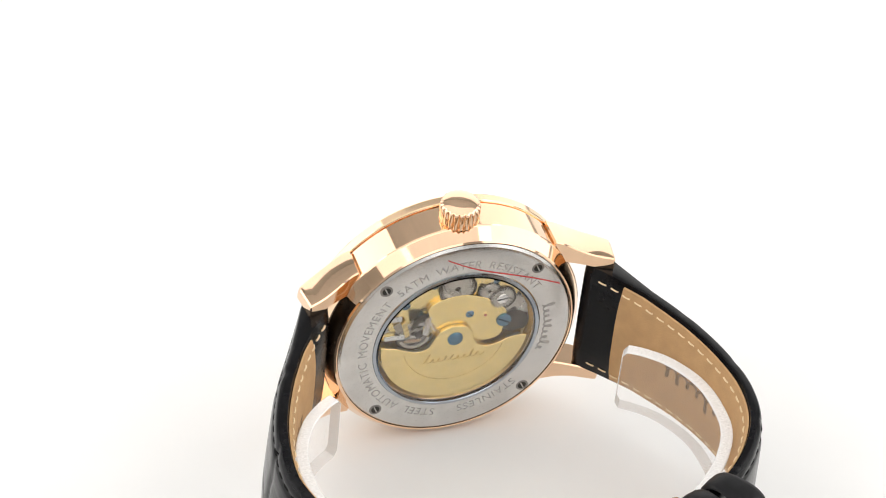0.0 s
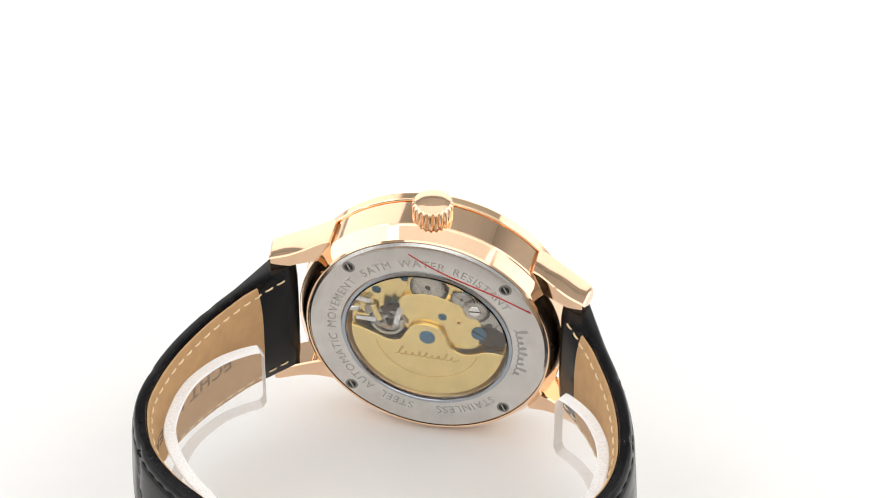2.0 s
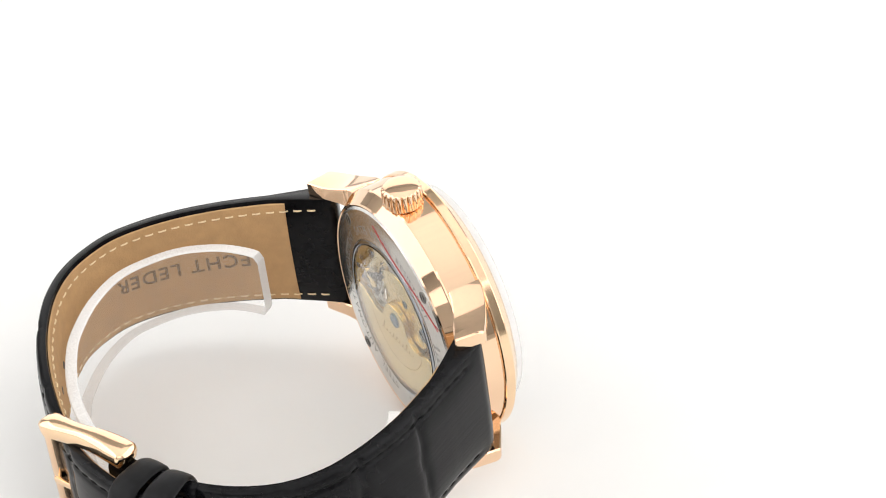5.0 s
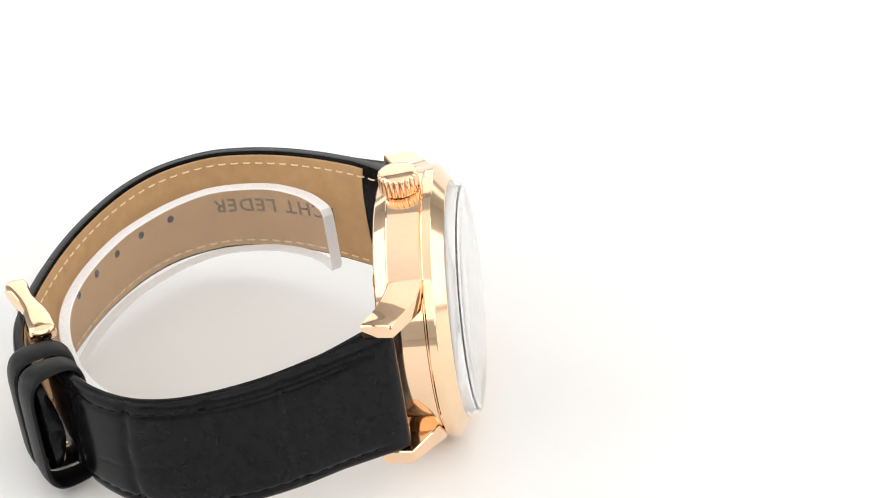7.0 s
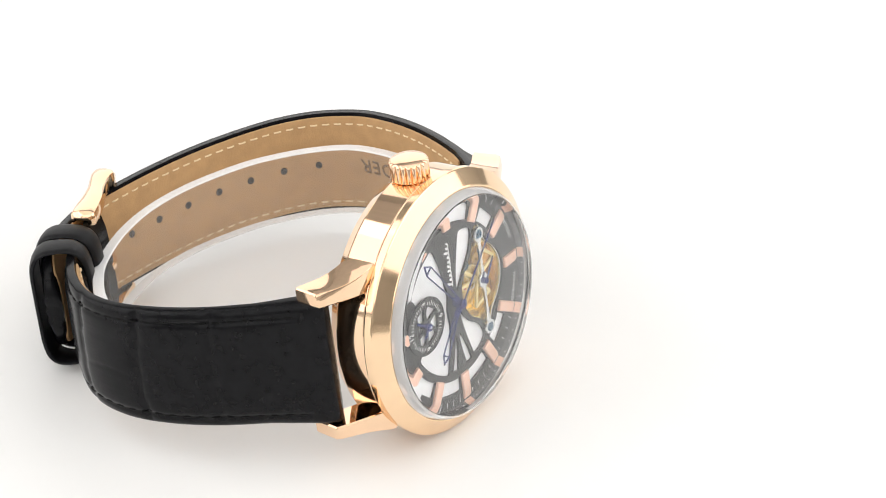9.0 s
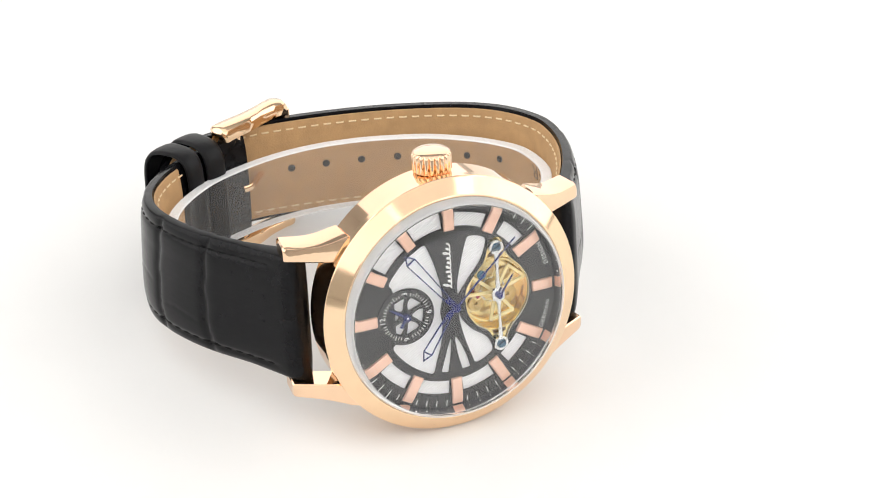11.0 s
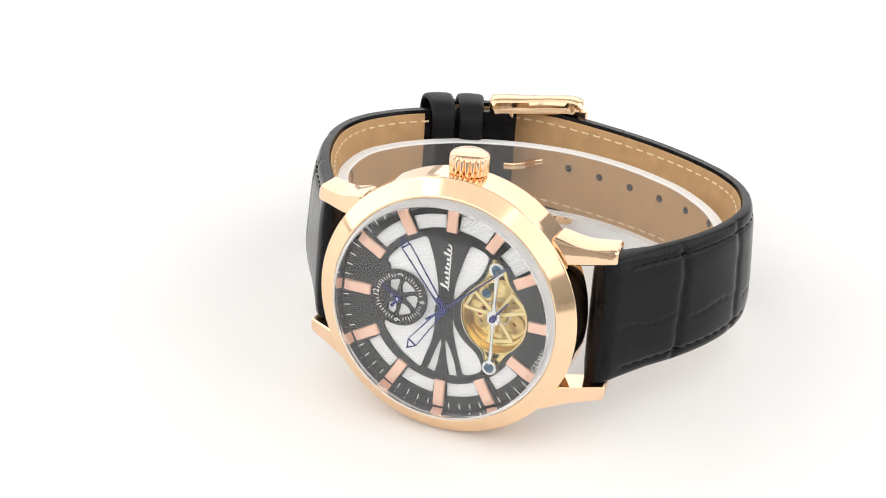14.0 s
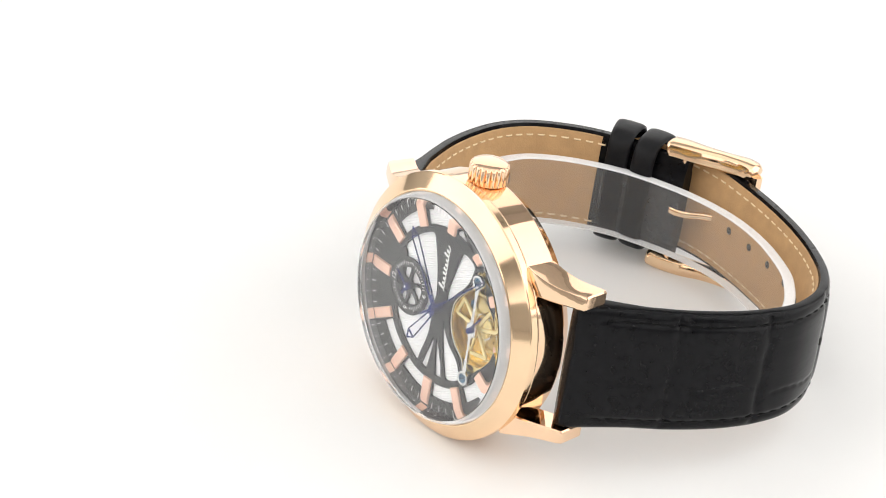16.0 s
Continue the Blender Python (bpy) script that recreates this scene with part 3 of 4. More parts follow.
def caseback(watch):
    cb = part("caseback", lathe([(12.55, -1.3), (12.55, -0.35), (13.1, 0.02), (13.25, 0.1), (13.4, 0.02), (17.4, 0.0), (18.1, -0.12), (18.5, -0.4), (18.5, -1.3)], 160), STEEL_RING, watch,
              "brushed steel display caseback with engraved ring", 25)
    part("window_ring", lathe([(12.5, -0.6), (12.45, 0.1), (12.7, 0.32), (13.15, 0.22), (13.2, -0.1)], 128), STEEL_BLUE, cb, smooth=40)
    g = part("back_glass", lathe([(0, 1.0), (5, 0.94), (9, 0.76), (12.45, 0.35), (12.45, -0.4), (9, -0.1), (5, 0.05), (0, 0.1)], 96, closed=False), GLASS, cb, "clear rear window glass", 40)
    g.visible_shadow = False
    for x, z in ((11.9, 12.1), (-11.9, 12.1), (-11.9, -12.1), (11.9, -12.1)):
        part("screw_hole", lathe([(0.6, 0.03), (0.85, 0.05), (0.98, 0.03), (0.98, -0.2), (0.6, -0.2)], 24, centre=(x, z)), STEEL_DARK, cb, smooth=30)
        s = part("case_screw", disc(0.84, 0.035, -0.2, (x, z), 24, 0.02), DARK, cb)
        bm = bmesh.new()
        bmesh.ops.create_cube(bm, size=1, matrix=Matrix.Translation((x, 0.045, z)) @ Matrix.Rotation(radians(25), 4, "Y") @ Matrix.Diagonal((0.18, 0.03, 1.2, 1)))
        part("slot", scaled(bm), STEEL, s)
    # engraved words run clockwise, tops outward; darker steel paints the shade of their cuts
    for word, mid in (("WATER", -3), ("RESISTANT", 36), ("5ATM", -32), ("MOVEMENT", -71), ("AUTOMATIC", -121), ("STEEL", -161), ("STAINLESS", 155)):
        def ring(u, v, w, mid=mid):
            a, r = radians(mid) + u / 14.75, 14.75 + v
            return (-r * math.sin(a), 0.015 + w, r * math.cos(a))
        part("engraving", lettering(word, 1.95, ring, 0.012, 1.12), STEEL_ENGRAVED, cb)
    line = []
    for k in range(111):
        t = k / 110
        tall = 0.5 + 0.75 * math.exp(-((t - 0.04) / 0.06) ** 2) + 0.6 * math.exp(-((t - 0.45) / 0.06) ** 2) + 0.6 * math.exp(-((t - 0.82) / 0.07) ** 2)
        w = 2 * math.pi * 9 * t
        line.append((radians(72 + 38 * t + 1.6 * math.sin(w)), 14.1 + 0.8 * tall * (1 - math.cos(w))))
    part("engraved_stroke", ribbon([(r * math.sin(a), r * math.cos(a)) for a, r in line], 0.13, lambda u, v, w: back(u, v, w * 0.4 + 0.01)), STEEL_ENGRAVED, cb, "engraved looping brand mark")
    # red edge of the protective film
    line = smooth_line([(2.7, 16.4), (0.0, 14.8), (-3.0, 13.35), (-7.2, 11.8), (-11.5, 10.2), (-15.8, 8.3)], 8)
    bm = bmesh.new()
    skin(bm, [[(x + dx * 0.5, y, z + dx) for dx, y in ((-0.1, 0.03), (-0.1, 0.1), (0.1, 0.1), (0.1, 0.03))] for x, z in line])
    part("film_edge", scaled(bm), RED, cb, "thin red edge of a clear protective film")


def movement(watch):
    mv = part("movement", lathe([(0, -2.0), (12.5, -2.0), (12.5, -3.6), (0, -3.6)], 96, closed=False), BRASS, watch, "gilt automatic movement behind the rear window")
    part("movement_ring", lathe([(12.45, -3.2), (12.45, -0.9), (11.9, -1.6), (11.7, -3.2)], 96), BRASS_DARK, mv, smooth=30)
    # bridges
    part("bridge", plate([smooth_line([(-x, z) for x, z in ((4.4, 6.2), (2.0, 7.6), (-1.5, 7.7), (-5.2, 6.2), (-7.6, 4.2), (-8.2, 2.2), (-7.9, 0.3), (-6.6, -1.8), (0, -1.8), (3.0, 0.2), (4.4, 3.6))], 5, True)], -1.4, 0.6, back),
         BRASS, mv, "large gilt bridge", 30)
    part("bridge", plate([smooth_line([(-x, z) for x, z in ((11.0, 5.2), (8.0, 9.0), (4.2, 11.0), (3.2, 8.6), (5.2, 7.2), (6.2, 4.6), (9.4, 2.0))], 5, True)], -1.7, 0.4, back), BRASS, mv, "small gilt bridge", 30)
    part("bridge", plate([smooth_line([(-x, z) for x, z in ((2.6, 11.7), (-2.6, 11.8), (-6.5, 9.8), (-9.6, 7.2), (-8.6, 5.6), (-5.5, 8.2), (-2.2, 10.0), (2.4, 10.2))], 5, True)], -1.7, 0.4, back), BRASS, mv, "rim bridge", 30)
    for cc, r, n, y, mat in (((0.1, 9.1), 2.6, 34, -1.5, STEEL_GEAR), ((-5.0, 7.7), 1.6, 22, -1.5, STEEL_GEAR), ((-7.1, 6.1), 1.9, 26, -1.25, STEEL_GEAR), ((-9.3, 3.2), 2.8, 40, -1.6, STEEL_GEAR), ((6.3, 1.2), 2.7, 36, -1.75, STEEL_GEAR)):
        # offset dark disc paints the shade behind each gear; nothing is sunk
        part("gear_shade", disc(r * 1.14, y - 0.12, y - 0.3, (cc[0] - 0.15, cc[1] - 0.2), 40), SHADE_BROWN, mv)
        flip = (-cc[0], cc[1])
        w = part("gear_wheel", plate([gear_outline(r, n, 0.42, flip), circle(r * 0.18, 20, flip)], y, 0.3, back, 0.0), mat, mv)
        part("gear_face", lathe([(r * 0.45, y), (r * 0.5, y + 0.06), (r * 0.76, y + 0.06), (r * 0.8, y)], 40, centre=cc), STEEL_GEAR, w, smooth=30)
    screw(mv, (-7.1, 6.1), 0.95, -1.1, STEEL_POLISHED, back, angle=95)
    for cc, r, y in (((-2.2, 3.85), 0.72, -1.35), ((8.0, 7.1), 0.72, -1.6), ((3.7, 10.2), 0.62, -1.6), ((-6.0, 9.4), 0.55, -1.6), ((-7.8, 1.6), 1.2, -1.15), ((5.4, 4.6), 0.55, -1.6)):
        screw(mv, cc, r, y, BLUE_SCREW, back, angle=30 + 25 * r)
    part("jewel_setting", disc(0.6, -1.3, -1.9, (-4.7, 3.2), 24), BRASS, mv, smooth=30)
    part("jewel", disc(0.28, -1.26, -1.9, (-4.7, 3.2), 16), RUBY, mv, smooth=30)
    part("balance_wheel", lathe([(2.1, -1.3), (2.5, -1.3), (2.5, -1.6), (2.1, -1.6)], 48, centre=(6.3, 1.2)), STEEL, mv, smooth=30)
    # invented facets for the glitter; brown ones have dark reflections painted in
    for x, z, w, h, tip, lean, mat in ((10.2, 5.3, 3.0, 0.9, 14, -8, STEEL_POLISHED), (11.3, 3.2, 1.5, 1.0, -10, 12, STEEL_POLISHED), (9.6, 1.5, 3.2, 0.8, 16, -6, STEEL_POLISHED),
                                       (7.9, 2.9, 0.9, 3.4, -6, 20, BRASS), (9.0, 3.4, 1.3, 1.3, 22, 14, STEEL_GEAR), (6.1, 3.9, 1.9, 3.0, -24, 18, SHADE_BROWN), (4.6, 3.0, 0.9, 3.2, 12, -20, STEEL_POLISHED),
                                       (5.3, 1.7, 2.2, 1.0, 24, 8, SHADE_BROWN), (4.0, 1.4, 0.8, 1.8, -18, 16, STEEL_POLISHED), (6.7, 0.5, 2.6, 0.6, 20, -10, STEEL_POLISHED), (5.2, 4.9, 1.7, 0.8, 8, 6, SHADE_BROWN),
                                       (8.2, 0.9, 1.6, 0.7, -16, 10, STEEL_BLUE), (3.5, 2.5, 0.5, 1.6, 14, 24, STEEL_POLISHED)):
        bm = bmesh.new()
        bmesh.ops.create_cube(bm, size=1, matrix=Matrix.Translation((x, -1.2, z)) @ Matrix.Rotation(radians(0.6 * tip + lean), 4, "Y") @ Matrix.Rotation(radians(tip), 4, "X")
                              @ Matrix.Rotation(radians(lean), 4, "Z") @ Matrix.Diagonal((w, 0.3, h, 1)))
        bmesh.ops.bevel(bm, geom=bm.edges[:], offset=0.09, segments=1, affect="EDGES")
        part("escapement_piece", scaled(bm), mat, mv)
    # flat dark plate stands in for the shadow between rotor and gear
    part("rotor_shade", plate([smooth_line([(7.6, 2.4), (9.4, 3.0), (11.6, 2.0), (11.9, 0.2), (11.2, -0.9), (9.0, -0.8), (7.4, -0.2)], 4, True)], -1.5, 0.2, back), SHADE_BROWN, mv, "dark plate painted as the shade beside the rotor")
    # rotor: the lower half disc with a curved upper edge round its bearing
    edge = [(11.7, 0.2), (9.6, -0.3), (8.0, -1.0), (6.2, -1.7), (4.4, -1.4), (3.4, 0.2), (2.4, 1.7), (0.6, 2.4), (-1.4, 2.1), (-2.6, 1.0), (-3.1, -0.8), (-4.0, -2.0), (-5.6, -2.6), (-7.4, -2.2), (-8.6, -1.6), (-10.2, -1.4), (-11.6, -1.6)]
    top = smooth_line([(-x, z) for x, z in edge], 5)
    a0, a1 = math.degrees(math.atan2(top[-1][0], top[-1][1])), math.degrees(math.atan2(top[0][0], top[0][1]))
    rim = circle(11.75, 70, (0, 0), a0 % 360, a1 % 360)
    # the rim runs under the bearing from one end of the edge to the other
    ro = part("rotor", plate([top + [p for p in rim]], -0.75, 0.5, back, 0.06), ROTOR_BRASS, watch, "gilt half-disc winding rotor", 30)
    part("bearing", disc(1.22, -0.5, -1.0, (0, -0.1), 40, 0.1), BLUE_SCREW, ro, smooth=30)

    bm = bmesh.new()
    skin(bm, [[(r * math.sin(radians(a)), y, r * math.cos(radians(a))) for r, y in ((8.1, -0.72), (8.1, -0.672), (8.22, -0.672), (8.22, -0.72))] for a in range(104, 252, 3)])
    part("groove", scaled(bm), BRASS_DARK, ro)
    line = []
    for k in range(121):
        t = k / 120
        tall = 0.42 + 0.8 * math.exp(-((t - 0.04) / 0.05) ** 2) + 0.6 * math.exp(-((t - 0.42) / 0.05) ** 2) + 0.6 * math.exp(-((t - 0.8) / 0.07) ** 2)
        a = 2 * math.pi * 9.5 * t
        line.append((-5.0 + 9.6 * t + 0.35 * math.sin(a) + 0.3 * tall * (1 - math.cos(a)), -4.3 + 0.75 * tall * (1 - math.cos(a))))
    part("engraved_stroke", ribbon(line, 0.08, lambda u, v, w: back(u, v, w * 0.4 - 0.69)), BRASS_DARK, ro, "engraved looping brand mark")


# ---- strap ----
LONG = Path([(21.55, -2.65), (24.4, 2.0), (27.7, 7.5), (30.6, 13.0), (33.1, 19.5), (34.5, 26.0), (34.5, 32.0), (31.9, 38.8), (27.4, 43.8), (21.7, 47.5), (16.1, 50.1), (10.1, 52.1),
             (3.8, 53.6), (-2.2, 54.6), (-7.5, 55.1), (-13.0, 54.6), (-19.0, 53.0), (-24.2, 50.5), (-27.4, 48.0)])
SHORT = Path([(-21.55, -2.65), (-24.4, 2.0), (-27.9, 8.0), (-31.2, 14.5), (-33.5, 21.5), (-34.4, 28.3), (-33.1, 34.8), (-29.1, 41.0), (-23.5, 45.8), (-17.0, 49.0), (-11.5, 50.8)])


STAMP_FROM = (-30.0, 12.5)


def half_width(s):
    return lerp(s, (0, 6, 25, 45, 62), (10.25, 10.15, 9.65, 9.1, 8.85))


def thickness(s):
    return lerp(s, (0, 2, 10, 25, 45, 60), (3.8, 4.8, 4.2, 3.7, 3.0, 2.6))


def mid_z(s):
    return lerp(s, (0, 4, 16, 60), (0.1, 0.15, 0.02, -0.05))


def inner_off(s, z, hw):
    """Depth of the inner face: the padding bellies it, the edges are thin."""
    return -thickness(s) / 2 + (thickness(s) / 2 - 0.75) * lerp(s, (0, 3, 11), (0.1, 0.3, 1.0)) * min(1.0, abs(z) / hw) ** 3


def outer_off(s, z, hw):
    e = min(1.0, abs(z) / hw)
    return thickness(s) / 2 + 0.1 - (thickness(s) / 2 - 0.75) * lerp(s, (0, 3, 11), (0.2, 0.4, 1.0)) * e ** 4


def strap_point(path, s, side, off, z):
    """A point of the strap: off mm outward from its middle line, z mm over it. side: 1, or -1 where outward is the line's other hand."""
    p, n = path.at(s)
    off += 0.07 * max(0.0, 4.0 - z) * math.exp(-((s - 30) / 16) ** 2)
    return (p.x + side * n.x * off, p.y + side * n.y * off, mid_z(s) + z)


def scales(s, z, hw, seed):
    """Depth of the creases between the large embossed scales and of the trough under the seams."""
    d = 0.2 * math.exp(-((hw - 1.8 - abs(z)) / 0.38) ** 2) * lerp(s, (3.5, 5.5), (0, 1))
    bend = 0.3 * math.sin(z * 0.3 + seed) + 0.12 * math.sin(z * 1.1 + 2 * seed)
    first, pitch = (16.0, 14.6) if seed < 5 else (18.0, 11.5)
    k = round((s - first + bend) / pitch)
    if k >= 0:
        away = s + bend - first - pitch * k
        d += (0.22 * math.exp(-(away / 0.85) ** 2) + 0.16 * math.exp(-(away / 0.22) ** 2))
    cell = math.floor((s - first + bend) / pitch)
    if cell >= (-1 if seed < 5 else 0):
        along = (s - first + bend) / pitch - cell
        ends = max(0.0, math.sin(math.pi * along)) ** 0.4 * lerp(along, (0.0, 0.12, 0.2, 0.9, 1.0), (0, 0, 1, 1, 0.3))
        zc = -2.6 + 1.7 * math.sin(cell * 2.3 + seed) + 0.35 * math.sin(s * 0.55 + cell)
        rough = 0.75 + 0.25 * math.sin(s * 3.1)
        d += (0.2 if seed < 5 else 0.08) * ends * rough * math.exp(-((z - zc) / 0.3) ** 2)
    return d


def strap_piece(watch, path, side, seed, lining_from, lining_to, label, tail):
    n = int(path.length / 0.45)
    m = 64
    bm = bmesh.new()
    loops = []
    for k in range(n + 1):
        s = path.length * k / n
        hw, th = half_width(s), thickness(s)
        if tail and s > path.length - 6:
            hw *= math.sqrt(max(0.05, 1 - ((s - path.length + 6) / 6.3) ** 2))
        if s < 1.0:
            th *= 0.6 + 0.4 * math.sqrt(max(0, 1 - (1 - s) ** 2))
        loop = []
        for j in range(m + 1):
            z = hw * (1 - 2 * j / m)
            q = min(1, (hw - abs(z)) / 0.5)
            k_end = th / thickness(s)
            loop.append(strap_point(path, s, side, outer_off(s, z, hw) * k_end - scales(s, z, hw, seed) * q - 0.25 * (1 - q) ** 2, z))
        for j in range(9):
            z = -hw * (1 - 2 * j / 8)
            e = 0.2 if j in (0, 8) else 0.0
            loop.append(strap_point(path, s, side, inner_off(s, z, hw) * th / thickness(s) + e, z))
        loops.append(loop)
    skin(bm, loops)
    st = part("strap", scaled(bm), LEATHER, watch, label, 60)
    bm = bmesh.new()
    loops = []
    k = 0
    s = lining_from
    while s <= lining_to:
        hw, th = half_width(s) - 0.55, thickness(s)
        if tail and s > path.length - 6:
            hw *= math.sqrt(max(0.05, 1 - ((s - path.length + 6) / 6.3) ** 2))
        loops.append([strap_point(path, s, side, inner_off(s, z, hw + 0.55) + o, z) for o, z in [(0.1, hw)] + [(-0.15, hw * f) for f in (0.99, 0.85, 0.7, 0.5, 0.25, 0, -0.25, -0.5, -0.7, -0.85, -0.99)] + [(0.1, -hw)]])
        s += 0.8
    skin(bm, loops)
    part("lining", scaled(bm), LINING, st, "smooth tan leather lining", 40)
    # seams: pale thread inside, black thread outside
    for z_side in (1, -1):
        for inside in (True, False):
            bm = bmesh.new()
            s = 3.4 if inside else 5.0
            end = min(lining_to, path.length - 7)
            while s < end:
                loops = []
                for i in range(5):
                    ss = s + (1.3 if inside else 1.3) * i / 4
                    hw, th = half_width(ss) - 1.8, thickness(ss)
                    lift = 0.10 * math.sin(math.pi * i / 4)
                    r = 0.165 if inside else 0.14
                    off = (inner_off(ss, hw, hw + 1.8) - (0.15 if ss >= lining_from else 0.0) - lift) if inside else (outer_off(ss, hw, hw + 1.8) - 0.24 + lift)
                    loops.append([strap_point(path, ss, side, off + r * math.cos(a), z_side * (hw + r * math.sin(a))) for a in (0, 1.57, 3.14, 4.71)])
                skin(bm, loops)
                s += 2.2
            part("seam", scaled(bm), THREAD_TAN if inside else THREAD_BLACK, st, "cream stitched seam" if inside else "black stitched seam", kind="stuff")
    return st


def strap(watch):
    lg = strap_piece(watch, LONG, 1, 3.0, 8.2, LONG.length - 1, "black embossed leather strap piece with seven holes", True)
    sh = strap_piece(watch, SHORT, -1, 11.0, 7.6, SHORT.nearest(-25.6, 44.0), "black embossed leather strap piece with the buckle", False)
    for x, y in ((29.3, 38.1), (25.7, 42.4), (20.8, 45.7), (15.4, 48.2), (9.6, 50.1), (3.6, 51.7), (-2.2, 52.7)):
        s = LONG.nearest(x, y)
        th = thickness(s)
        bm = bmesh.new()
        for off0, off1 in ((-th / 2 - 0.10, -th / 2 - 0.19), (0.5 * th - 0.3, 0.5 * th + 0.13)):
            skin(bm, [[strap_point(LONG, s + r * math.cos(a), 1, o, r * math.sin(a)) for a in np.linspace(0, 2 * math.pi, 20, endpoint=False)] for r, o in ((0.7, off0), (0.62, off1))])
        # strap stays whole; near-black plugs paint the shade inside each hole
        part("strap_hole", scaled(bm), HOLE, lg, "punched hole, its inner shade drawn as a dark plug")

    def stamped(u, v, w):
        s = s_mid + u
        return strap_point(LONG, s, 1, -thickness(s) / 2 - 0.165 - w, 0.0 - v)
    s_mid = (LONG.nearest(29.8, 10.6) + LONG.nearest(34.4, 31.2)) / 2
    part("stamp", lettering("ECHT LEDER", 3.6, stamped, 0.012, 1.15, 0.07), STAMP, lg, "stamped brown words ECHT LEDER")
    # a brand stamp as one looping stroke
    s0 = SHORT.nearest(*STAMP_FROM)
    line = []
    for k in range(121):
        t = k / 120
        tall = 0.75 + 0.95 * math.exp(-((t - 0.95) / 0.06) ** 2) + 0.7 * math.exp(-((t - 0.52) / 0.06) ** 2) + 0.7 * math.exp(-((t - 0.12) / 0.07) ** 2)
        a = 2 * math.pi * 8.5 * t
        line.append((s0 + 19.0 * t + 0.6 * math.sin(a), 1.6 - 1.15 * tall * (1 - math.cos(a))))
    part("stamp", ribbon(line, 0.27, lambda u, v, w: strap_point(SHORT, u, -1, -thickness(u) / 2 - 0.13 - w, v)), STAMP, sh, "stamped brown looping brand mark")
    # keepers
    for x, y, fat in ((-23.3, 45.8, 0.0), (-18.9, 48.2, 0.2)):
        s0 = SHORT.nearest(x, y)
        hw = half_width(s0) + 0.75
        ring = []
        for k in range(40):
            a = 2 * math.pi * k / 40
            c, s_ = math.cos(a), math.sin(a)
            ring.append((2.3 + (4.05 + fat) * math.copysign(abs(c) ** 0.7, c), (hw + 0.0) * math.copysign(abs(s_) ** 0.35, s_)))
        bm = bmesh.new()
        loops = []
        for w, g in ((-2.3, 0.35), (-2.5, 0.6), (-2.3, 1.0), (-1.6, 1.22), (0, 1.3), (1.6, 1.22), (2.3, 1.0), (2.5, 0.6), (2.3, 0.35), (0, 0.25)):
            loops.append([strap_point(SHORT, s0 + 0.84 * w, -1, 2.4 + (o - 2.4) * (1 + (g - 0.3) / 4.2), z * (1 + (g - 0.3) / 14)) for o, z in ring])
        skin(bm, loops, ring=True)
        part("keeper", scaled(bm), LEATHER_MATTE, sh, "black leather strap keeper loop", 50)


def tube(points, radii, seg=12):
    """Loops of an oval tube along points; radii: (across the plan, up)."""
    loops = []
    for i, p in enumerate(points):
        a, b = Vector(points[max(i - 1, 0)]), Vector(points[min(i + 1, len(points) - 1)])
        t = (b - a).normalized()
        up = Vector((0, 0, 1)) if abs(t.z) < 0.8 else Vector((0, 1, 0))
        n = t.cross(up).normalized()
        u = n.cross(t)
        r = radii[i] if isinstance(radii, list) else radii
        loops.append([tuple(Vector(p) + n * r[0] * math.copysign(abs(math.cos(k)) ** 0.6, math.cos(k)) + u * r[1] * math.copysign(abs(math.sin(k)) ** 0.6, math.sin(k)))
                      for k in np.linspace(0, 2 * math.pi, seg, endpoint=False)])
    return loops


def buckle(watch):
    zc = -0.2
    bk = None
    for sz in (1, -1):
        pts = smooth_line([(-16.2, 49.8, zc + sz * 10.0), (-14.2, 50.6, zc + sz * 10.3), (-10.5, 52.2, zc + sz * 10.4), (-6.6, 54.5, zc + sz * 10.4), (-3.6, 56.1, zc + sz * 10.4), (-1.9, 56.5, zc + sz * 9.9)], 6)
        rad = [(lerp(k / (len(pts) - 1), (0, 0.08, 0.28, 0.55, 0.85, 1), (1.0, 2.1, 2.0, 1.4, 1.9, 1.5)), lerp(k / (len(pts) - 1), (0, 0.1, 0.9, 1), (0.8, 1.5, 1.5, 1.0))) for k in range(len(pts))]
        bm = bmesh.new()
        skin(bm, tube(pts, rad))
        if bk is None:
            bk = part("buckle", scaled(bm), ROSE, watch, "polished rose gold pin buckle", 40)
        else:
            part("side_rail", scaled(bm), ROSE, bk, smooth=40)
    bm = bmesh.new()
    skin(bm, tube([(-1.9, 56.5, zc + z) for z in np.linspace(-9.8, 9.8, 9)], (1.1, 0.95)))
    part("outer_bar", scaled(bm), ROSE_POLISHED, bk, smooth=40)
    bm = bmesh.new()
    skin(bm, tube([(-12.4, 50.5, zc + z) for z in np.linspace(-9.8, 9.8, 5)], (0.6, 0.6)))
    part("pin_bar", scaled(bm), ROSE, bk, smooth=40)
    bm = bmesh.new()
    skin(bm, tube(smooth_line([(-12.4, 49.1, zc), (-11.2, 49.4, zc), (-9.8, 50.6, zc), (-8.2, 53.0, zc), (-5.0, 56.1, zc), (-2.2, 57.3, zc)], 4), (0.45, 0.6)))
    part("prong", scaled(bm), ROSE, bk, smooth=40)


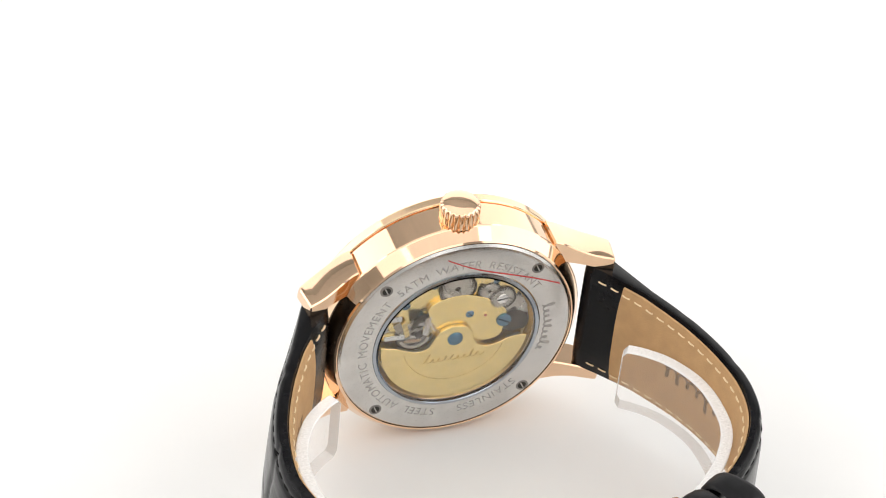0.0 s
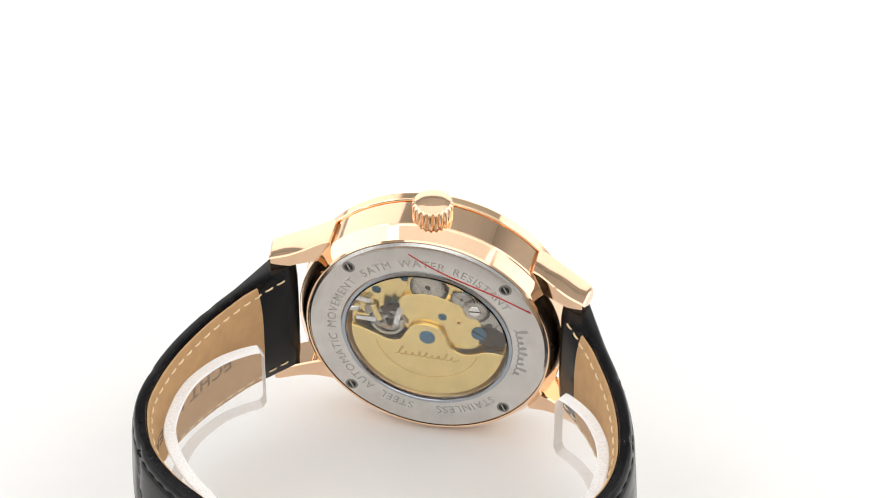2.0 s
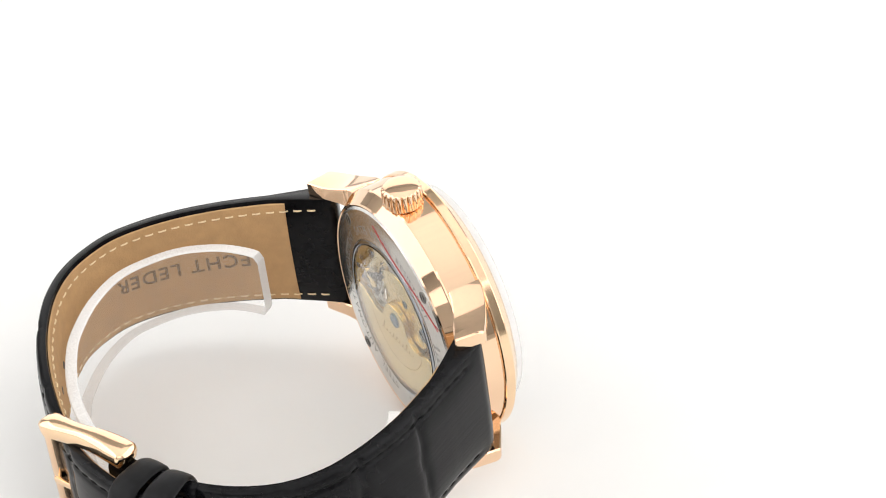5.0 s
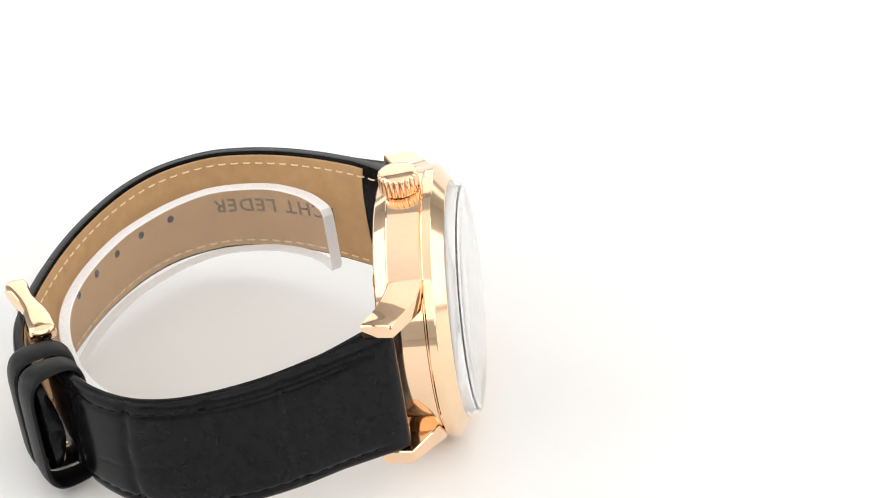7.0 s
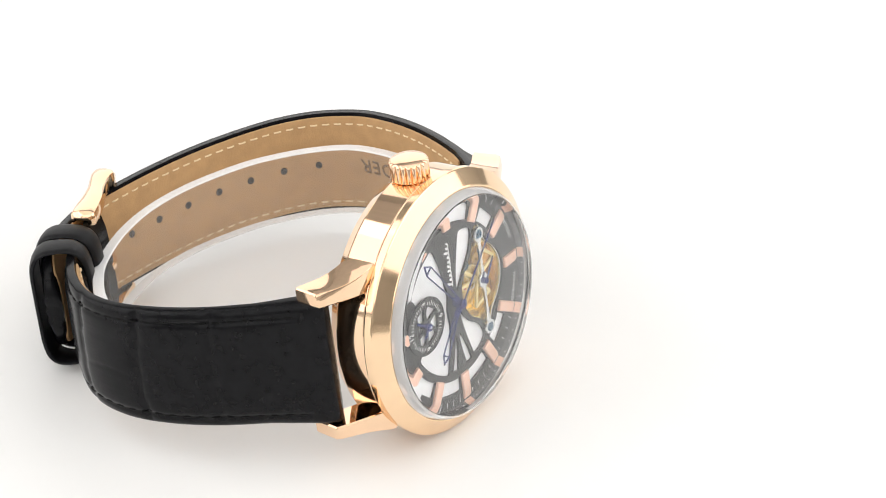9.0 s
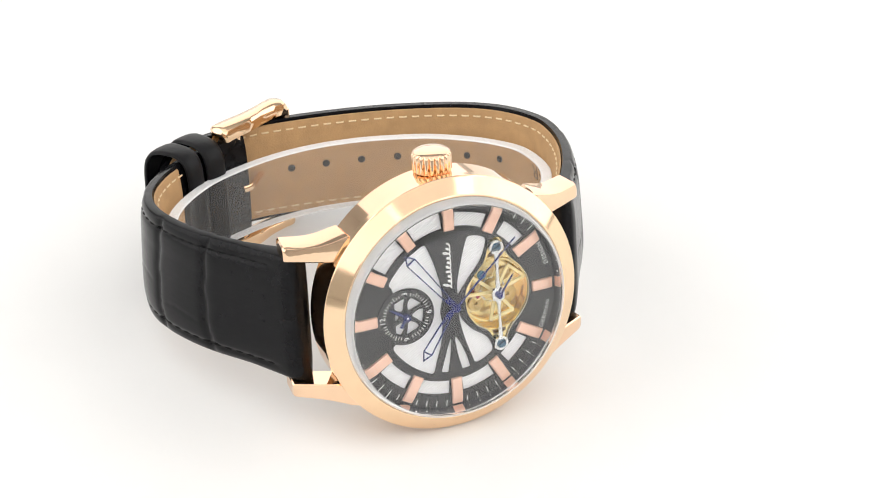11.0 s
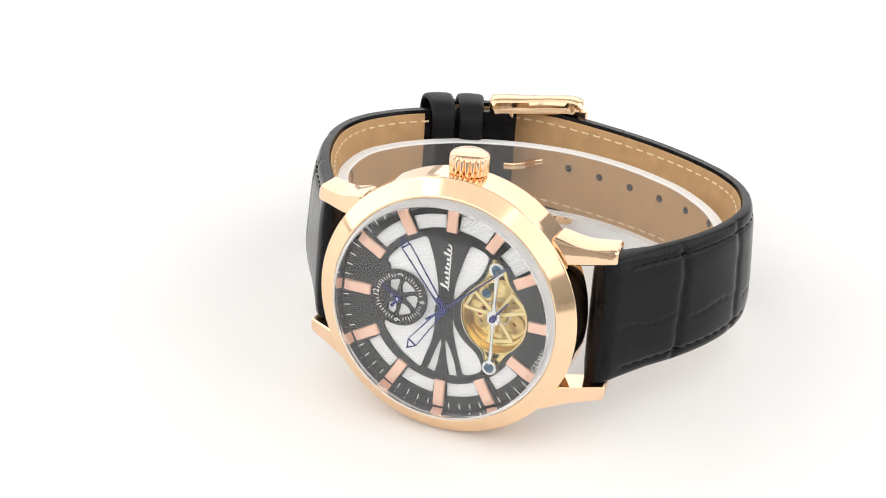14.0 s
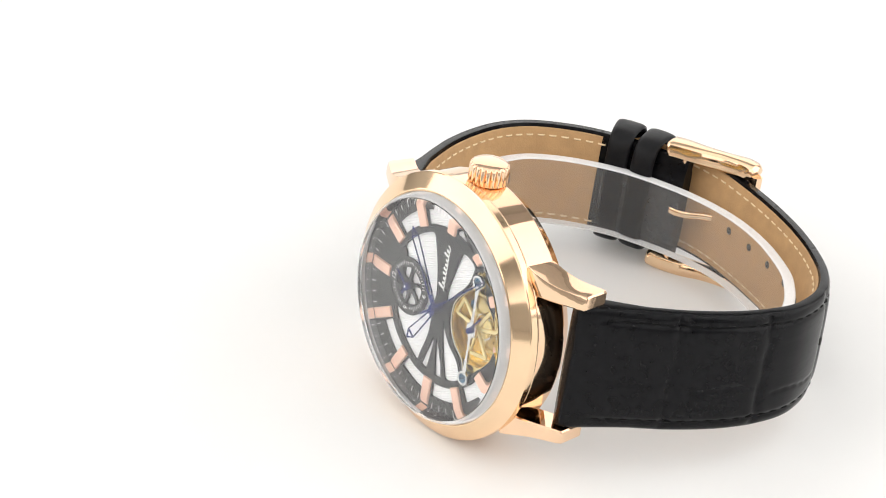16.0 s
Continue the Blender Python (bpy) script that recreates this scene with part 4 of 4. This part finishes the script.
def display_cuff():
    """The clear plastic band that holds the strap in shape."""
    right = [(22.5, 11.4), (25.2, 13.2), (28.1, 16.2), (30.6, 21.2), (31.3, 26.5), (30.6, 32.0), (27.4, 37.4), (22.8, 42.0), (17.8, 45.4), (9.0, 48.9), (0.0, 50.2)]
    path = Path(right + [(-x, y * 1.0 - 0.0) for x, y in right[-2::-1]])
    cuff = new("display_cuff")
    tagged(cuff, "clear flexible plastic display cuff inside the watch strap", "display cuff")
    bm = bmesh.new()
    loops, upper, lower = [], [], []
    n = 220
    for k in range(n + 1):
        s = path.length * k / n
        e = min(s, path.length - s)
        p, nn = path.at(s)
        round_off = 1.0 * (1 - math.sqrt(max(0, 1 - max(0, 1 - e / 1.0) ** 2)))
        top = lerp(e, (0, 12, 24, 45, 70), (4.0, 4.4, 4.5, 4.5, 4.4)) - round_off
        low = lerp(e, (0, 12, 30, 70), (-7.8, -7.9, -7.6, -7.4)) + round_off
        h = 0.9
        place = lambda o, z: (p.x + nn.x * o, p.y + nn.y * o, z)
        loops.append([place(o, z) for o, z in ((-h, low + 0.25), (h, low + 0.25), (h, (top + low) / 2), (h, top - 0.25), (-h, top - 0.25), (-h, (top + low) / 2))])
        for rim, edge, sg in ((upper, top, -1), (lower, low, 1)):
            rim.append([place(o, edge + sg * z) for o, z in ((-h, 0.24), (-h, 0.14), (-h + 0.16, 0), (h - 0.16, 0), (h, 0.14), (h, 0.24))])
    skin(bm, loops)
    b = part("band", scaled(bm), PLASTIC, cuff, "clear plastic band", 40)
    for rim in (upper, lower):
        bm = bmesh.new()
        skin(bm, rim)
        part("rim", scaled(bm), PLASTIC_RIM, cuff, "milky cut edge of the plastic", 40).visible_shadow = False
    for k in (0, -1):
        bm = bmesh.new()
        q = [Vector(v) for v in loops[k]]
        inward = (Vector(loops[1 if k == 0 else -2][0]) - q[0]).normalized()
        skin(bm, [[tuple(v - inward * 0.02) for v in q], [tuple(v - inward * 0.16) for v in q]])
        part("end_edge", scaled(bm), PLASTIC_RIM, cuff).visible_shadow = False
    b.visible_shadow = False
    return cuff


studio()
watch = new("wristwatch")
tagged(watch, "rose gold automatic wristwatch with black leather strap lying on its side", "wristwatch")
case(watch)
dial(watch)
subdial(watch)
pointers(watch)
balance(watch)
caseback(watch)
movement(watch)
strap(watch)
buckle(watch)
cuff = display_cuff()


def motions():
    walk(watch, [(t, turned(a)) for t, a in TURN])
    walk(cuff, [(t, turned(a)) for t, a in TURN])


motions()
